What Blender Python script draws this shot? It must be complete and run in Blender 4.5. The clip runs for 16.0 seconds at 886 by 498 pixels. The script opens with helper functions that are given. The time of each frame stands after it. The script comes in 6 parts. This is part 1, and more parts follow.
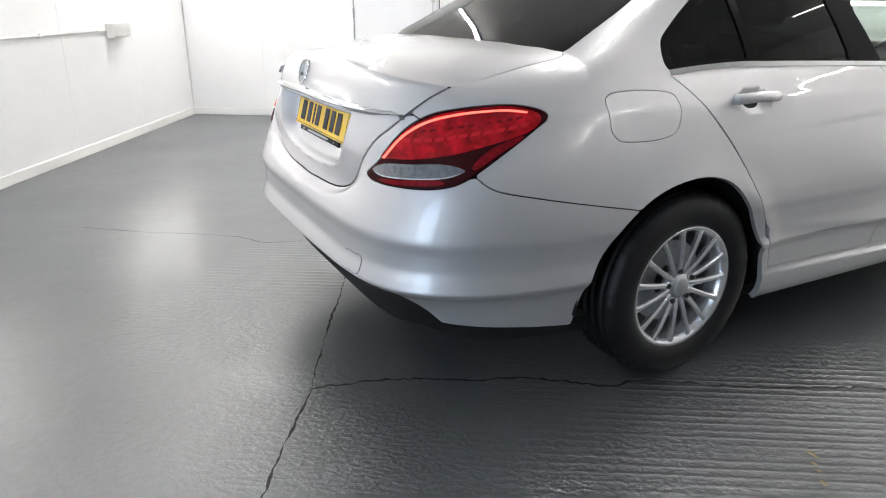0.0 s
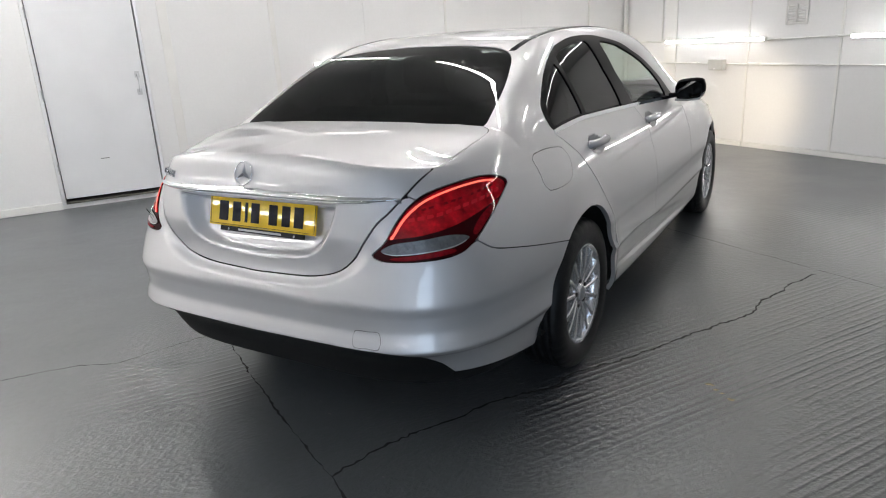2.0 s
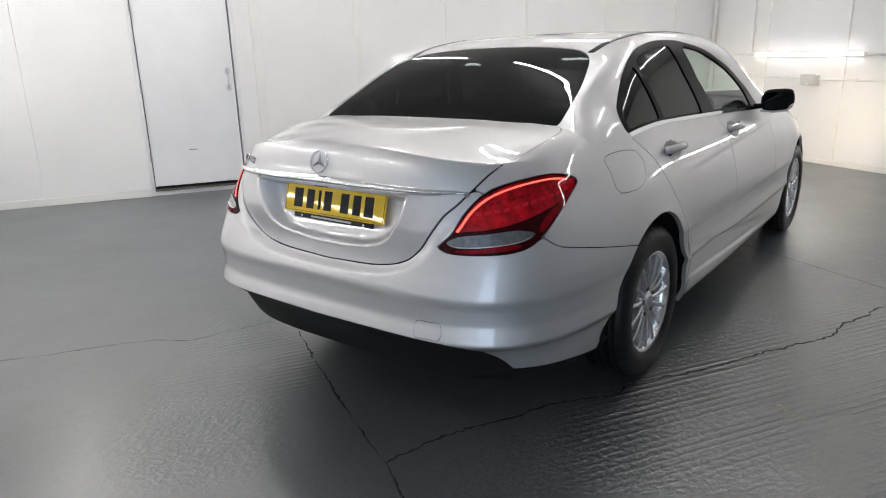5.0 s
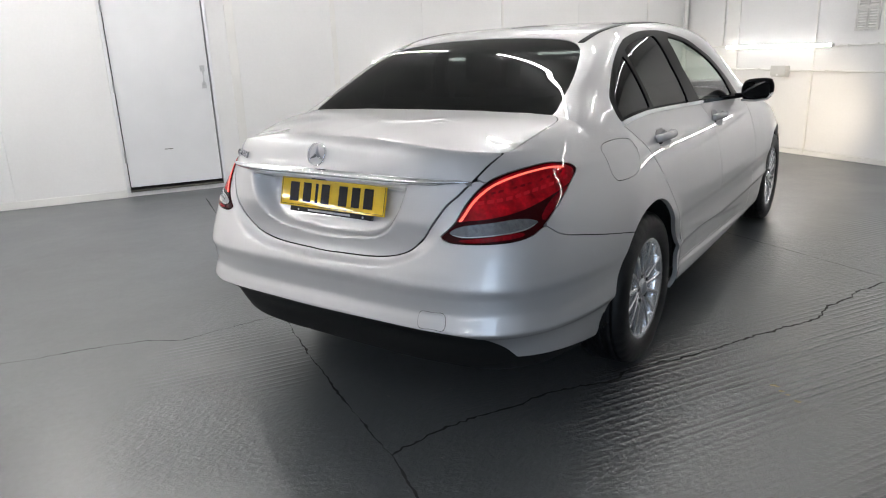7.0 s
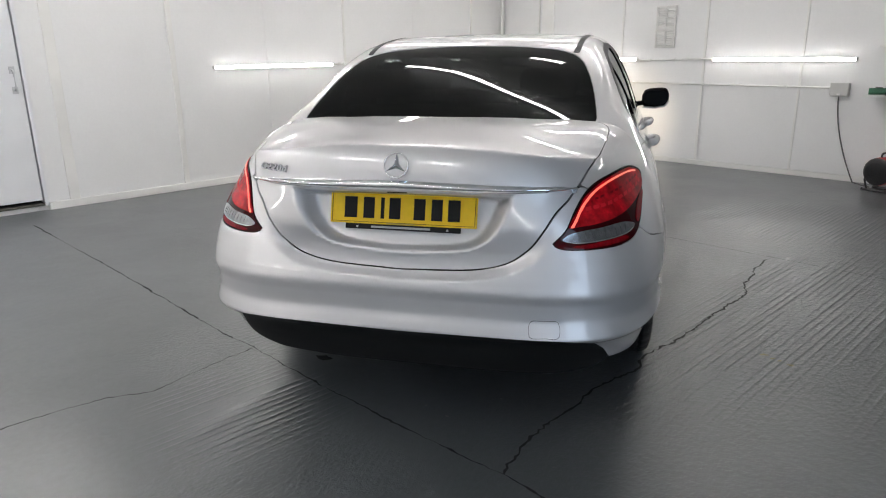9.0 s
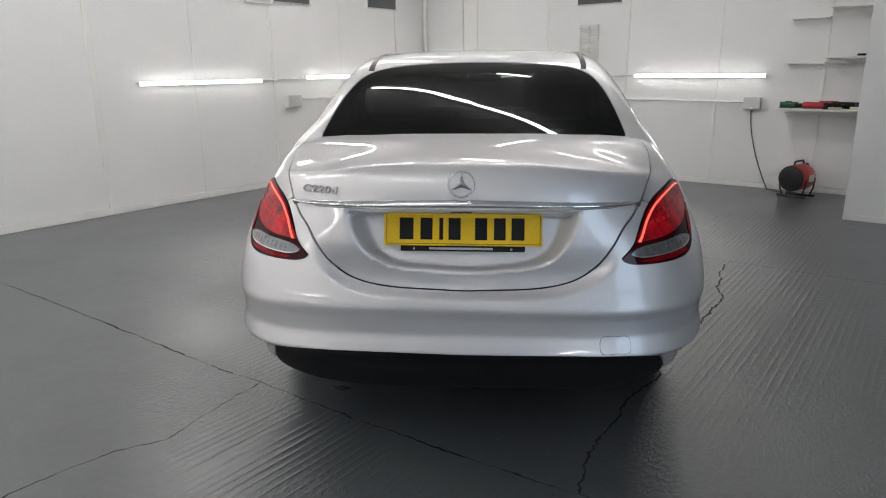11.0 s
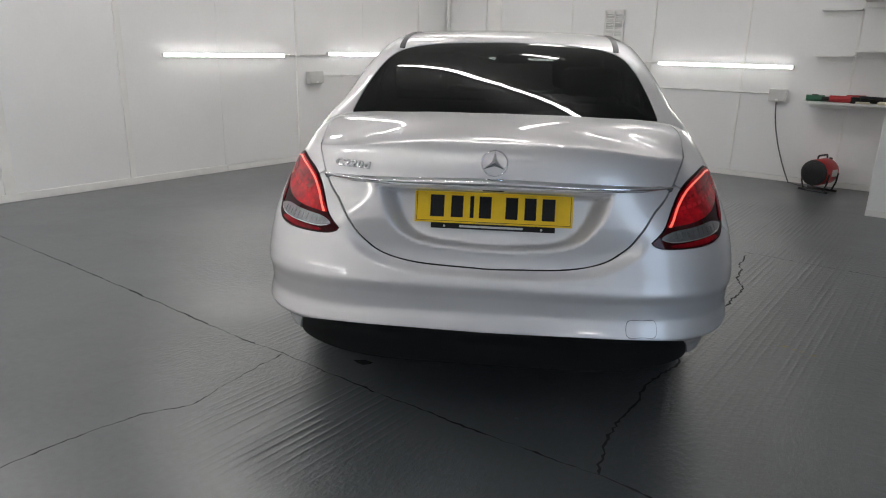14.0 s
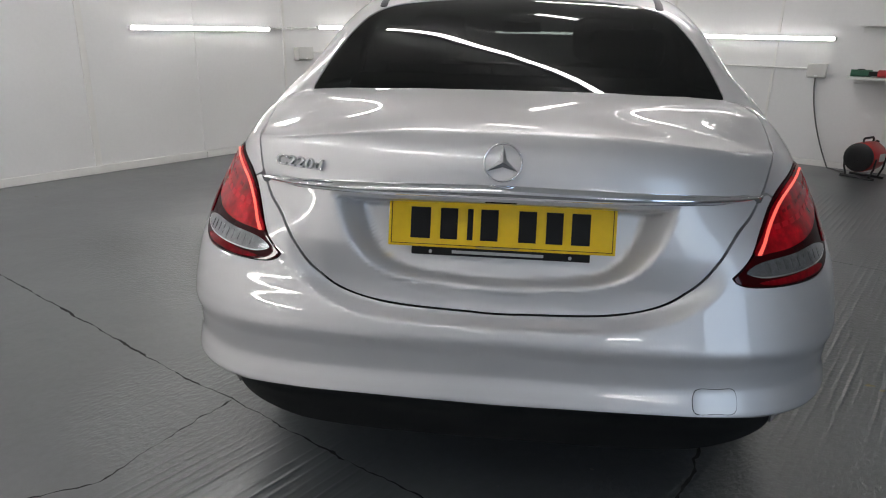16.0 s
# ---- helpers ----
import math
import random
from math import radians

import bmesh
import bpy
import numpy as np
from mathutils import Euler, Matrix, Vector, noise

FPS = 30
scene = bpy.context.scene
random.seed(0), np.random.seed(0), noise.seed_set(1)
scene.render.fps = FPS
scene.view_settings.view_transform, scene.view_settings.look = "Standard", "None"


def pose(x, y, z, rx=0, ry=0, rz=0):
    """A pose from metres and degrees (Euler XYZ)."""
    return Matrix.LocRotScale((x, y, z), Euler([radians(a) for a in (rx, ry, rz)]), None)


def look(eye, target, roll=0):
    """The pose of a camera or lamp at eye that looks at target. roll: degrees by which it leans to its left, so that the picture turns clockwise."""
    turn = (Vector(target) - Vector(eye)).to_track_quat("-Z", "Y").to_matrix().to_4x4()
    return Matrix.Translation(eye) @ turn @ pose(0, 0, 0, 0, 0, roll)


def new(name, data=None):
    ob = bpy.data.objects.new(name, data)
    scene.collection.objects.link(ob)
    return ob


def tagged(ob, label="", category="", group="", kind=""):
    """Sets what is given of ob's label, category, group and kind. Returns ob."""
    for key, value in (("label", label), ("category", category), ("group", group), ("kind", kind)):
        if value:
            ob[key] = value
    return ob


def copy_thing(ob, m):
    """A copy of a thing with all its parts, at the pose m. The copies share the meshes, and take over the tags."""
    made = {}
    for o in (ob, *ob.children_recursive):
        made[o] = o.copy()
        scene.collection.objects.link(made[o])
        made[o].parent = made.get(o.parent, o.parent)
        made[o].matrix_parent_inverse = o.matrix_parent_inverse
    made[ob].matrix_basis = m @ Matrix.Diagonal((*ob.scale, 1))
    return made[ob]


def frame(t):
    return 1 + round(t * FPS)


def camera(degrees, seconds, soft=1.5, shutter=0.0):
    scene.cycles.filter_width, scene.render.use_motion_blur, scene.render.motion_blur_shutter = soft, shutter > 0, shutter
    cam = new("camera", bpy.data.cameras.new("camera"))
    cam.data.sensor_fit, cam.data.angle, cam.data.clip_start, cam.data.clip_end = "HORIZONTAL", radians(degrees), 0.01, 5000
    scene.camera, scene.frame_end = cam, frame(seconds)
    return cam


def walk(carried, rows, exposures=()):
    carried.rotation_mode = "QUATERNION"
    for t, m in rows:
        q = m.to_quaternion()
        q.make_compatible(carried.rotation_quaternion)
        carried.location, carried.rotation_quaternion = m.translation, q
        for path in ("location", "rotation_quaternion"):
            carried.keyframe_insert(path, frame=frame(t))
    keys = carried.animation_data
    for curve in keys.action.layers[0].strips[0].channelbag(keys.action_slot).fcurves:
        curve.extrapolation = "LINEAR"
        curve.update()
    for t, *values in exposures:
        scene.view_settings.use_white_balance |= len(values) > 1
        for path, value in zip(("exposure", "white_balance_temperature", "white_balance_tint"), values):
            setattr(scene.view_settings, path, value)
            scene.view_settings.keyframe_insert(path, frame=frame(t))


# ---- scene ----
cam = camera(66.74, 16.0, soft=1.1)
ROWS = [
    (0, (2.305, -0.653, 1.217), (0.247, 0.476, 0.356), 0.65),
    (0.3, (2.198, -0.829, 1.194), (0.222, 0.439, 0.334), 0.61),
    (0.7, (2.054, -1.018, 1.217), (0.218, 0.437, 0.345), -1.54),
    (1, (1.912, -1.131, 1.245), (0.206, 0.458, 0.342), -4.47),
    (1.5, (1.800, -1.311, 1.332), (0.243, 0.494, 0.577), -4.23),
    (2, (1.766, -1.549, 1.382), (0.521, 0.492, 0.650), -3.18),
    (2.5, (1.759, -1.642, 1.392), (0.438, 0.363, 0.697), -3.89),
    (3, (1.776, -1.634, 1.375), (0.409, 0.351, 0.711), -2.32),
    (3.5, (1.778, -1.617, 1.367), (0.369, 0.340, 0.709), -2.26),
    (4, (1.789, -1.588, 1.350), (0.310, 0.320, 0.700), -2.02),
    (4.2, (1.787, -1.569, 1.342), (0.304, 0.333, 0.684), -1.78),
    (6.5, (1.804, -1.563, 1.341), (0.387, 0.361, 0.605), -2.09),
    (7, (1.715, -1.627, 1.320), (0.335, 0.335, 0.616), -2.21),
    (7.5, (1.528, -1.699, 1.298), (0.360, 0.365, 0.505), -1.16),
    (8, (1.229, -1.795, 1.331), (0.320, 0.409, 0.579), -0.34),
    (8.5, (0.954, -1.943, 1.336), (0.223, 0.347, 0.652), -0.53),
    (9, (0.691, -2.008, 1.339), (0.088, 0.316, 0.640), -0.73),
    (11.3, (0.118, -2.043, 1.347), (-0.085, 0.363, 0.700), -0.53),
    (11.5, (0.121, -2.054, 1.350), (-0.082, 0.351, 0.698), -0.45),
    (12, (0.112, -2.060, 1.346), (-0.095, 0.343, 0.689), 0.36),
    (12.5, (0.102, -2.066, 1.343), (-0.107, 0.333, 0.672), 0.67),
    (13, (0.084, -2.060, 1.337), (-0.148, 0.331, 0.645), 0.89),
    (13.5, (0.074, -2.061, 1.335), (-0.170, 0.326, 0.634), 1.17),
    (14, (0.067, -2.056, 1.330), (-0.186, 0.328, 0.620), 1.29),
    (14.5, (0.044, -2.057, 1.327), (-0.205, 0.324, 0.606), 1.54),
    (15, (0.051, -1.952, 1.300), (-0.173, 0.416, 0.532), 1.01),
    (15.5, (0.031, -1.689, 1.285), (-0.226, 0.676, 0.516), 1.08),
    (16, (0.039, -1.372, 1.261), (-0.233, 0.988, 0.483), 1.01),
]
EXPOSURES = [(0, 0.88), (0.6, 0.76), (1.5, 0.42), (2.5, 0.24), (4.2, 0.26), (7.0, 0.32), (9.0, 0.22), (11.5, -0.04), (16, -0.14)]
walk(cam, [(t, look(eye, target, roll)) for t, eye, target, roll in ROWS], EXPOSURES)

# ---- world and exposure ----
world = bpy.data.worlds.new("sky")
scene.world = world
world.use_nodes = True
sky = world.node_tree.nodes.new("ShaderNodeTexSky")
sky.sky_type, sky.sun_disc = "NISHITA", False
sky.sun_elevation, sky.sun_rotation = radians(35), radians(200)
world.node_tree.nodes["Background"].inputs[1].default_value = 0.13
world.node_tree.links.new(sky.outputs[0], world.node_tree.nodes["Background"].inputs[0])
TUBE_GLOW, CEILING_GLOW, HEAD_WATTS, GATE_WATTS = 36.0, 84.0, 130, 27


# ---- materials ----
def material(name, color, rough=0.5, metal=0.0, grain=0.0, grain_size=30.0, stain=0.0, stain_size=2.0, bump=0.0, bump_size=200.0,
             coat=0.0, coat_rough=0.03, emit=None, power=0.0, spec=0.5, rough_var=0.0):
    """A procedural surface: colour with fine grain and broad stains, fine relief, an optional clear coat."""
    m = bpy.data.materials.new(name)
    m.use_nodes = True
    t = m.node_tree
    b = t.nodes["Principled BSDF"]
    b.inputs["Base Color"].default_value = (*color, 1)
    b.inputs["Roughness"].default_value, b.inputs["Metallic"].default_value = rough, metal
    b.inputs["Specular IOR Level"].default_value = spec
    b.inputs["Coat IOR"].default_value = 1.6
    b.inputs["Coat Weight"].default_value, b.inputs["Coat Roughness"].default_value = coat, coat_rough
    where = t.nodes.new("ShaderNodeTexCoord")

    def cloud(size, detail=4):
        n = t.nodes.new("ShaderNodeTexNoise")
        n.inputs["Scale"].default_value, n.inputs["Detail"].default_value = size, detail
        t.links.new(where.outputs["Object"], n.inputs["Vector"])
        return n.outputs[0]
    col = None
    for amount, size in ((grain, grain_size), (stain, stain_size)):
        if amount:
            ramp = t.nodes.new("ShaderNodeMapRange")
            ramp.inputs[1].default_value, ramp.inputs[2].default_value = 0.3, 0.7
            ramp.inputs[3].default_value, ramp.inputs[4].default_value = 1 - amount, 1 + amount * 0.5
            t.links.new(cloud(size), ramp.inputs[0])
            mix = t.nodes.new("ShaderNodeVectorMath")
            mix.operation = "SCALE"
            mix.inputs[0].default_value = color
            if col is not None:
                t.links.new(col, mix.inputs[0])
            t.links.new(ramp.outputs[0], mix.inputs["Scale"])
            col = mix.outputs[0]
    if col is not None:
        t.links.new(col, b.inputs["Base Color"])
    if rough_var:
        ramp = t.nodes.new("ShaderNodeMapRange")
        ramp.inputs[1].default_value, ramp.inputs[2].default_value = 0.3, 0.7
        ramp.inputs[3].default_value, ramp.inputs[4].default_value = max(rough - rough_var, 0.02), rough + rough_var
        t.links.new(cloud(stain_size * 1.7), ramp.inputs[0])
        t.links.new(ramp.outputs[0], b.inputs["Roughness"])
    if bump:
        n = t.nodes.new("ShaderNodeBump")
        n.inputs["Strength"].default_value, n.inputs["Distance"].default_value = bump, 0.002
        t.links.new(cloud(bump_size, 3), n.inputs["Height"])
        t.links.new(n.outputs[0], b.inputs["Normal"])
    if emit:
        b.inputs["Emission Color"].default_value, b.inputs["Emission Strength"].default_value = (*emit, 1), power
    return m


def glass_material(name, tint, weight):
    """Tinted glazing: a clear pane that darkens what is behind it, with a mirror gloss on top."""
    m = bpy.data.materials.new(name)
    m.use_nodes = True
    t = m.node_tree
    t.nodes.remove(t.nodes["Principled BSDF"])
    clear, gloss, mix, facing, power, level = (t.nodes.new("ShaderNode" + k) for k in ("BsdfTransparent", "BsdfGlossy", "MixShader", "LayerWeight", "Math", "MapRange"))
    clear.inputs[0].default_value = (*tint, 1)
    gloss.inputs["Roughness"].default_value = 0.004
    gloss.inputs[0].default_value = (weight, weight, weight, 1)
    facing.inputs[0].default_value = 0.5
    power.operation, power.inputs[1].default_value = "POWER", 5.0
    level.inputs[3].default_value, level.inputs[4].default_value = 0.043, 1.0
    t.links.new(facing.outputs["Facing"], power.inputs[0])
    t.links.new(power.outputs[0], level.inputs[0])
    t.links.new(level.outputs[0], mix.inputs[0])
    t.links.new(clear.outputs[0], mix.inputs[1])
    t.links.new(gloss.outputs[0], mix.inputs[2])
    t.links.new(mix.outputs[0], t.nodes["Material Output"].inputs[0])
    return m


def floor_material():
    """Blue-grey floor paint on tamped concrete: worn gloss, ridged and pebbled patches, smooth dusty stretches."""
    m = material("floor_paint", (0.080, 0.088, 0.095), rough=0.31, grain=0.14, grain_size=35, stain=0.20, stain_size=0.9, spec=1.0, rough_var=0.03)
    t = m.node_tree
    b = t.nodes["Principled BSDF"]
    b.inputs["IOR"].default_value = 1.62
    where = t.nodes.new("ShaderNodeTexCoord")

    def node(kind, **inputs):
        n = t.nodes.new("ShaderNode" + kind)
        for k, v in inputs.items():
            n.inputs[k].default_value = v
        return n

    def stretched(x, y, turn=0.0):
        n = node("Mapping", Scale=(x, y, 1.0), Rotation=(0, 0, radians(turn)))
        t.links.new(where.outputs["Object"], n.inputs[0])
        return n.outputs[0]

    def field(vector, scale, detail, lo, hi, rough=0.5):
        n = node("TexNoise", Scale=scale, Detail=detail, Roughness=rough)
        t.links.new(vector, n.inputs["Vector"])
        r = node("MapRange")
        r.inputs[1].default_value, r.inputs[2].default_value = lo, hi
        t.links.new(n.outputs[0], r.inputs[0])
        return r.outputs[0]

    def times(a, c):
        n = t.nodes.new("ShaderNodeMath")
        n.operation = "MULTIPLY"
        t.links.new(a, n.inputs[0])
        t.links.new(c, n.inputs[1])
        return n.outputs[0]

    def zone(u, v, ru, rv):
        """1 inside an oval of the plan, fading out round it."""
        n = node("Mapping", Location=(-u / ru, -v / rv, 0), Scale=(1 / ru, 1 / rv, 0.0))
        t.links.new(where.outputs["Object"], n.inputs[0])
        d = t.nodes.new("ShaderNodeVectorMath")
        d.operation = "LENGTH"
        t.links.new(n.outputs[0], d.inputs[0])
        r = node("MapRange")
        r.interpolation_type = "SMOOTHSTEP"
        r.inputs[1].default_value, r.inputs[2].default_value, r.inputs[3].default_value, r.inputs[4].default_value = 0.45, 1.15, 1.0, 0.0
        t.links.new(d.outputs["Value"], r.inputs[0])
        return r.outputs[0]

    def most(*fields):
        out = fields[0]
        for f in fields[1:]:
            n = t.nodes.new("ShaderNodeMath")
            n.operation = "MAXIMUM"
            t.links.new(out, n.inputs[0])
            t.links.new(f, n.inputs[1])
            out = n.outputs[0]
        return out

    plain = stretched(1, 1)
    # straight tamping ridges, thin and broken along their length
    wave = node("TexWave", Scale=8.6, Distortion=0.9, Detail=4.0, **{"Detail Scale": 3.0})
    t.links.new(stretched(1.0, 0.25), wave.inputs["Vector"])
    thin = t.nodes.new("ShaderNodeMath")
    thin.operation, thin.inputs[1].default_value = "POWER", 3.0
    t.links.new(wave.outputs["Fac"], thin.inputs[0])
    ridged = most(zone(0.55, 2.3, 0.6, 1.7), zone(-0.62, -0.28, 0.45, 0.40), zone(1.6, 2.3, 0.8, 1.5), zone(-1.25, 0.9, 0.5, 0.9), zone(-0.2, 4.4, 0.8, 0.9))
    ridges = times(times(thin.outputs[0], field(stretched(5.0, 0.7), 1.5, 4.0, 0.36, 0.60)), ridged)
    # pebbled skin, strongest in worn patches
    rough_skin = most(zone(-0.1, -0.42, 0.50, 0.45), zone(-0.1, 3.2, 1.0, 1.0), zone(0.9, 1.8, 1.2, 2.6), zone(-1.2, -0.1, 0.5, 0.4), zone(-2.6, 0.8, 1.2, 0.6), zone(-3.2, 3.6, 1.4, 1.0))
    pebbles = times(field(stretched(1.0, 0.55), 62.0, 3.0, 0.40, 0.72, 0.6), rough_skin)
    heights = ((ridges, 0.72, 0.006), (pebbles, 0.55, 0.004), (field(plain, 5.0, 3.0, 0.2, 0.8), 0.20, 0.010), (field(plain, 160.0, 3.0, 0.3, 0.7), 0.12, 0.002))
    last = None
    for height, strength, distance in heights:
        n = node("Bump", Strength=strength, Distance=distance)
        t.links.new(height, n.inputs["Height"])
        if last:
            t.links.new(last, n.inputs["Normal"])
        last = n.outputs[0]
    t.links.new(last, b.inputs["Normal"])
    return m


SILVER = material("silver_paint", (0.682, 0.678, 0.690), rough=0.50, metal=0.64, coat=1.0, coat_rough=0.008)
BADGE = material("dull_chrome", (0.55, 0.56, 0.58), rough=0.15, metal=1.0)
CHROME = material("chrome", (0.85, 0.86, 0.88), rough=0.06, metal=1.0)
ALLOY = material("alloy", (0.84, 0.85, 0.87), rough=0.25, metal=0.85, grain=0.04, grain_size=90)
BLACK_PLASTIC = material("black_plastic", (0.010, 0.0105, 0.011), rough=0.65, spec=0.25, grain=0.15, grain_size=200, bump=0.2, bump_size=600)
GLOSS_BLACK = material("gloss_black", (0.006, 0.006, 0.007), rough=0.30, spec=0.05)
MIRROR = material("mirror", (0.012, 0.012, 0.012), rough=0.03, metal=1.0)
LINER = material("black_liner", (0.006, 0.006, 0.006), rough=0.9)
RUBBER = material("rubber", (0.011, 0.011, 0.012), rough=0.44, spec=0.35, grain=0.25, grain_size=40, bump=0.25, bump_size=300)
PRIVACY = glass_material("privacy_glass", (0.012, 0.013, 0.013), 0.72)
CLEAR = glass_material("clear_glass", (0.72, 0.80, 0.76), 1.0)
RED_LENS = material("red_lens", (0.60, 0.0030, 0.012), rough=0.25, coat=0.7, coat_rough=0.005, stain=0.62, stain_size=22, grain=0.25, grain_size=70, spec=0.0)
DARK_RED = material("dark_red_lens", (0.035, 0.0006, 0.0018), rough=0.35, spec=0.0, coat=0.4, coat_rough=0.01)
RED_DEEP = material("deep_red_lens", (0.24, 0.0018, 0.007), rough=0.25, spec=0.0, coat=0.5, coat_rough=0.01, grain=0.4, grain_size=90)
RED_GLOW = material("lit_red_strip", (0.6, 0.03, 0.02), rough=0.3, emit=(1.0, 0.15, 0.11), power=1.15)
RED_LED = material("red_reflector", (0.70, 0.010, 0.022), rough=0.2, coat=0.7, coat_rough=0.01, spec=0.0)
CLEAR_LENS = material("clear_lens", (0.27, 0.28, 0.30), rough=0.16, metal=0.75, coat=1.0, coat_rough=0.01, grain=0.35, grain_size=70)
YELLOW = material("plate_yellow", (0.80, 0.52, 0.010), rough=0.40, spec=0.25, coat=0.35, coat_rough=0.01, grain=0.04, grain_size=60)
PLATE_BLACK = material("plate_black", (0.008, 0.008, 0.009), rough=0.45, spec=0.2)
GOLD_PRINT = material("gold_print", (0.42, 0.33, 0.10), rough=0.5)
FABRIC = material("seat_fabric", (0.018, 0.018, 0.02), rough=0.85, grain=0.2, grain_size=200)
WALL = material("white_wall_paint", (0.80, 0.80, 0.80), rough=0.42, grain=0.015, grain_size=40, stain=0.045, stain_size=0.9, bump=0.10, bump_size=45, rough_var=0.1)
WALL_TRIM = material("white_trim_paint", (0.80, 0.795, 0.775), rough=0.45, stain=0.06, stain_size=3)
# for the east wall, out of view: grey chosen to dim its bounce and reflections
UNSEEN_WALL_GREY = material("unseen_wall_grey", (0.36, 0.36, 0.35), rough=0.8, grain=0.12, grain_size=30, stain=0.1, stain_size=1.5, bump=0.3, bump_size=60)
CEILING_PAINT = material("ceiling_paint", (0.66, 0.66, 0.655), rough=0.7, stain=0.04, stain_size=1)
DOOR_PAINT = material("door_paint", (0.76, 0.77, 0.79), rough=0.40, stain=0.04, stain_size=2.5, bump=0.05, bump_size=120)
GREY_METAL = material("grey_metal", (0.40, 0.41, 0.42), rough=0.45, metal=0.6, grain=0.1, grain_size=60)
BRASS = material("brass", (0.62, 0.45, 0.16), rough=0.3, metal=1.0, grain=0.1, grain_size=50)
BOX_GREY = material("switch_box", (0.60, 0.60, 0.58), rough=0.5, stain=0.06, stain_size=8)
CONDUIT = material("conduit_white", (0.74, 0.74, 0.72), rough=0.45, stain=0.05, stain_size=5)
TUBE = material("lamp_diffuser", (0.9, 0.9, 0.9), rough=0.4, emit=(1.0, 0.972, 0.935), power=TUBE_GLOW)
TUBE_BRIGHT = material("ceiling_diffuser", (0.9, 0.9, 0.9), rough=0.4, emit=(1.0, 0.968, 0.945), power=CEILING_GLOW)
# same lamp at 0.42 power, cut to balance brightness, not an older diffuser
TUBE_DIM = material("dimmed_ceiling_diffuser", (0.9, 0.9, 0.88), rough=0.4, emit=(1.0, 0.97, 0.94), power=CEILING_GLOW * 0.42)
LAMP_WHITE = material("lamp_body", (0.82, 0.82, 0.82), rough=0.4)
DARK_GREY = material("dark_grey", (0.09, 0.095, 0.10), rough=0.5, stain=0.1, stain_size=6)
DARK_GAP = material("dark_gap", (0.012, 0.011, 0.010), rough=0.9, grain=0.3, grain_size=40)
SILL_DIRT = material("worn_sill", (0.10, 0.095, 0.085), rough=0.8, grain=0.3, grain_size=40)
RED_ENAMEL = material("red_enamel", (0.42, 0.022, 0.022), rough=0.33, stain=0.12, stain_size=12)
BLACK_METAL = material("black_metal", (0.014, 0.014, 0.015), rough=0.45)
SHELF_WHITE = material("shelf_white", (0.78, 0.78, 0.77), rough=0.4, stain=0.06, stain_size=4)
GREEN_TOOL = material("green_plastic", (0.02, 0.10, 0.055), rough=0.45)
RED_TOOL = material("red_plastic", (0.40, 0.02, 0.025), rough=0.4)
CREAM = material("cream_plastic", (0.62, 0.58, 0.45), rough=0.5)
VENT_WHITE = material("vent_white", (0.72, 0.715, 0.70), rough=0.5, stain=0.1, stain_size=10)
CRACK_DARK = material("crack_dark", (0.020, 0.020, 0.020), rough=0.95, grain=0.3, grain_size=60)
CHIP_PALE = material("paint_chip", (0.27, 0.265, 0.25), rough=0.8, grain=0.2, grain_size=90)
HEAD_GLOW = material("headlamp_glow", (0.9, 0.9, 0.85), rough=0.2, emit=(1.0, 0.93, 0.8), power=6)
CABLE = material("cable_grey", (0.10, 0.10, 0.10), rough=0.5)
FLOOR = floor_material()


# ---- building helpers ----
ROOM_TURN = -31.55
ROOM = pose(0, 0, 0, 0, 0, ROOM_TURN)      # room axes: u along the front wall, v along the door wall
U_LEFT, V_FRONT, V_BACK, U_RIGHT, HEIGHT = -5.225, 6.526, -2.555, 4.4, 2.95


def mesh_object(name, verts, faces, mat, parent=None, label="", smooth=False):
    me = bpy.data.meshes.new(name)
    me.from_pydata([tuple(v) for v in verts], [], [tuple(f) for f in faces])
    me.materials.append(mat)
    if smooth:
        me.polygons.foreach_set("use_smooth", [True] * len(me.polygons))
    me.update()
    ob = new(name, me)
    ob.parent = parent
    if label:
        ob["label"] = label
    return ob


def part(name, bm, mat, parent=None, label="", smooth=False):
    """Links a bmesh as one mesh object under a thing or a part."""
    bmesh.ops.recalc_face_normals(bm, faces=bm.faces)
    me = bpy.data.meshes.new(name)
    bm.to_mesh(me)
    bm.free()
    me.materials.append(mat)
    if smooth:
        me.polygons.foreach_set("use_smooth", [True] * len(me.polygons))
    ob = new(name, me)
    ob.parent = parent
    if label:
        ob["label"] = label
    return ob


def thing(name, m, label, category, group=""):
    ob = new(name)
    ob.empty_display_size = 0.1
    ob.matrix_world = m
    return tagged(ob, label, category, group)


def box(x0, x1, y0, y1, z0, z1, bevel=0.0, bm=None):
    """A bevelled box between two corners, added to bm."""
    bm = bm or bmesh.new()
    m = Matrix.Translation(((x0 + x1) / 2, (y0 + y1) / 2, (z0 + z1) / 2)) @ Matrix.Diagonal((x1 - x0, y1 - y0, z1 - z0, 1))
    made = bmesh.ops.create_cube(bm, size=1, matrix=m)["verts"]
    if bevel:
        edges = list({e for v in made for e in v.link_edges})
        bmesh.ops.bevel(bm, geom=edges, offset=bevel, segments=2, affect="EDGES", profile=0.5)
    return bm


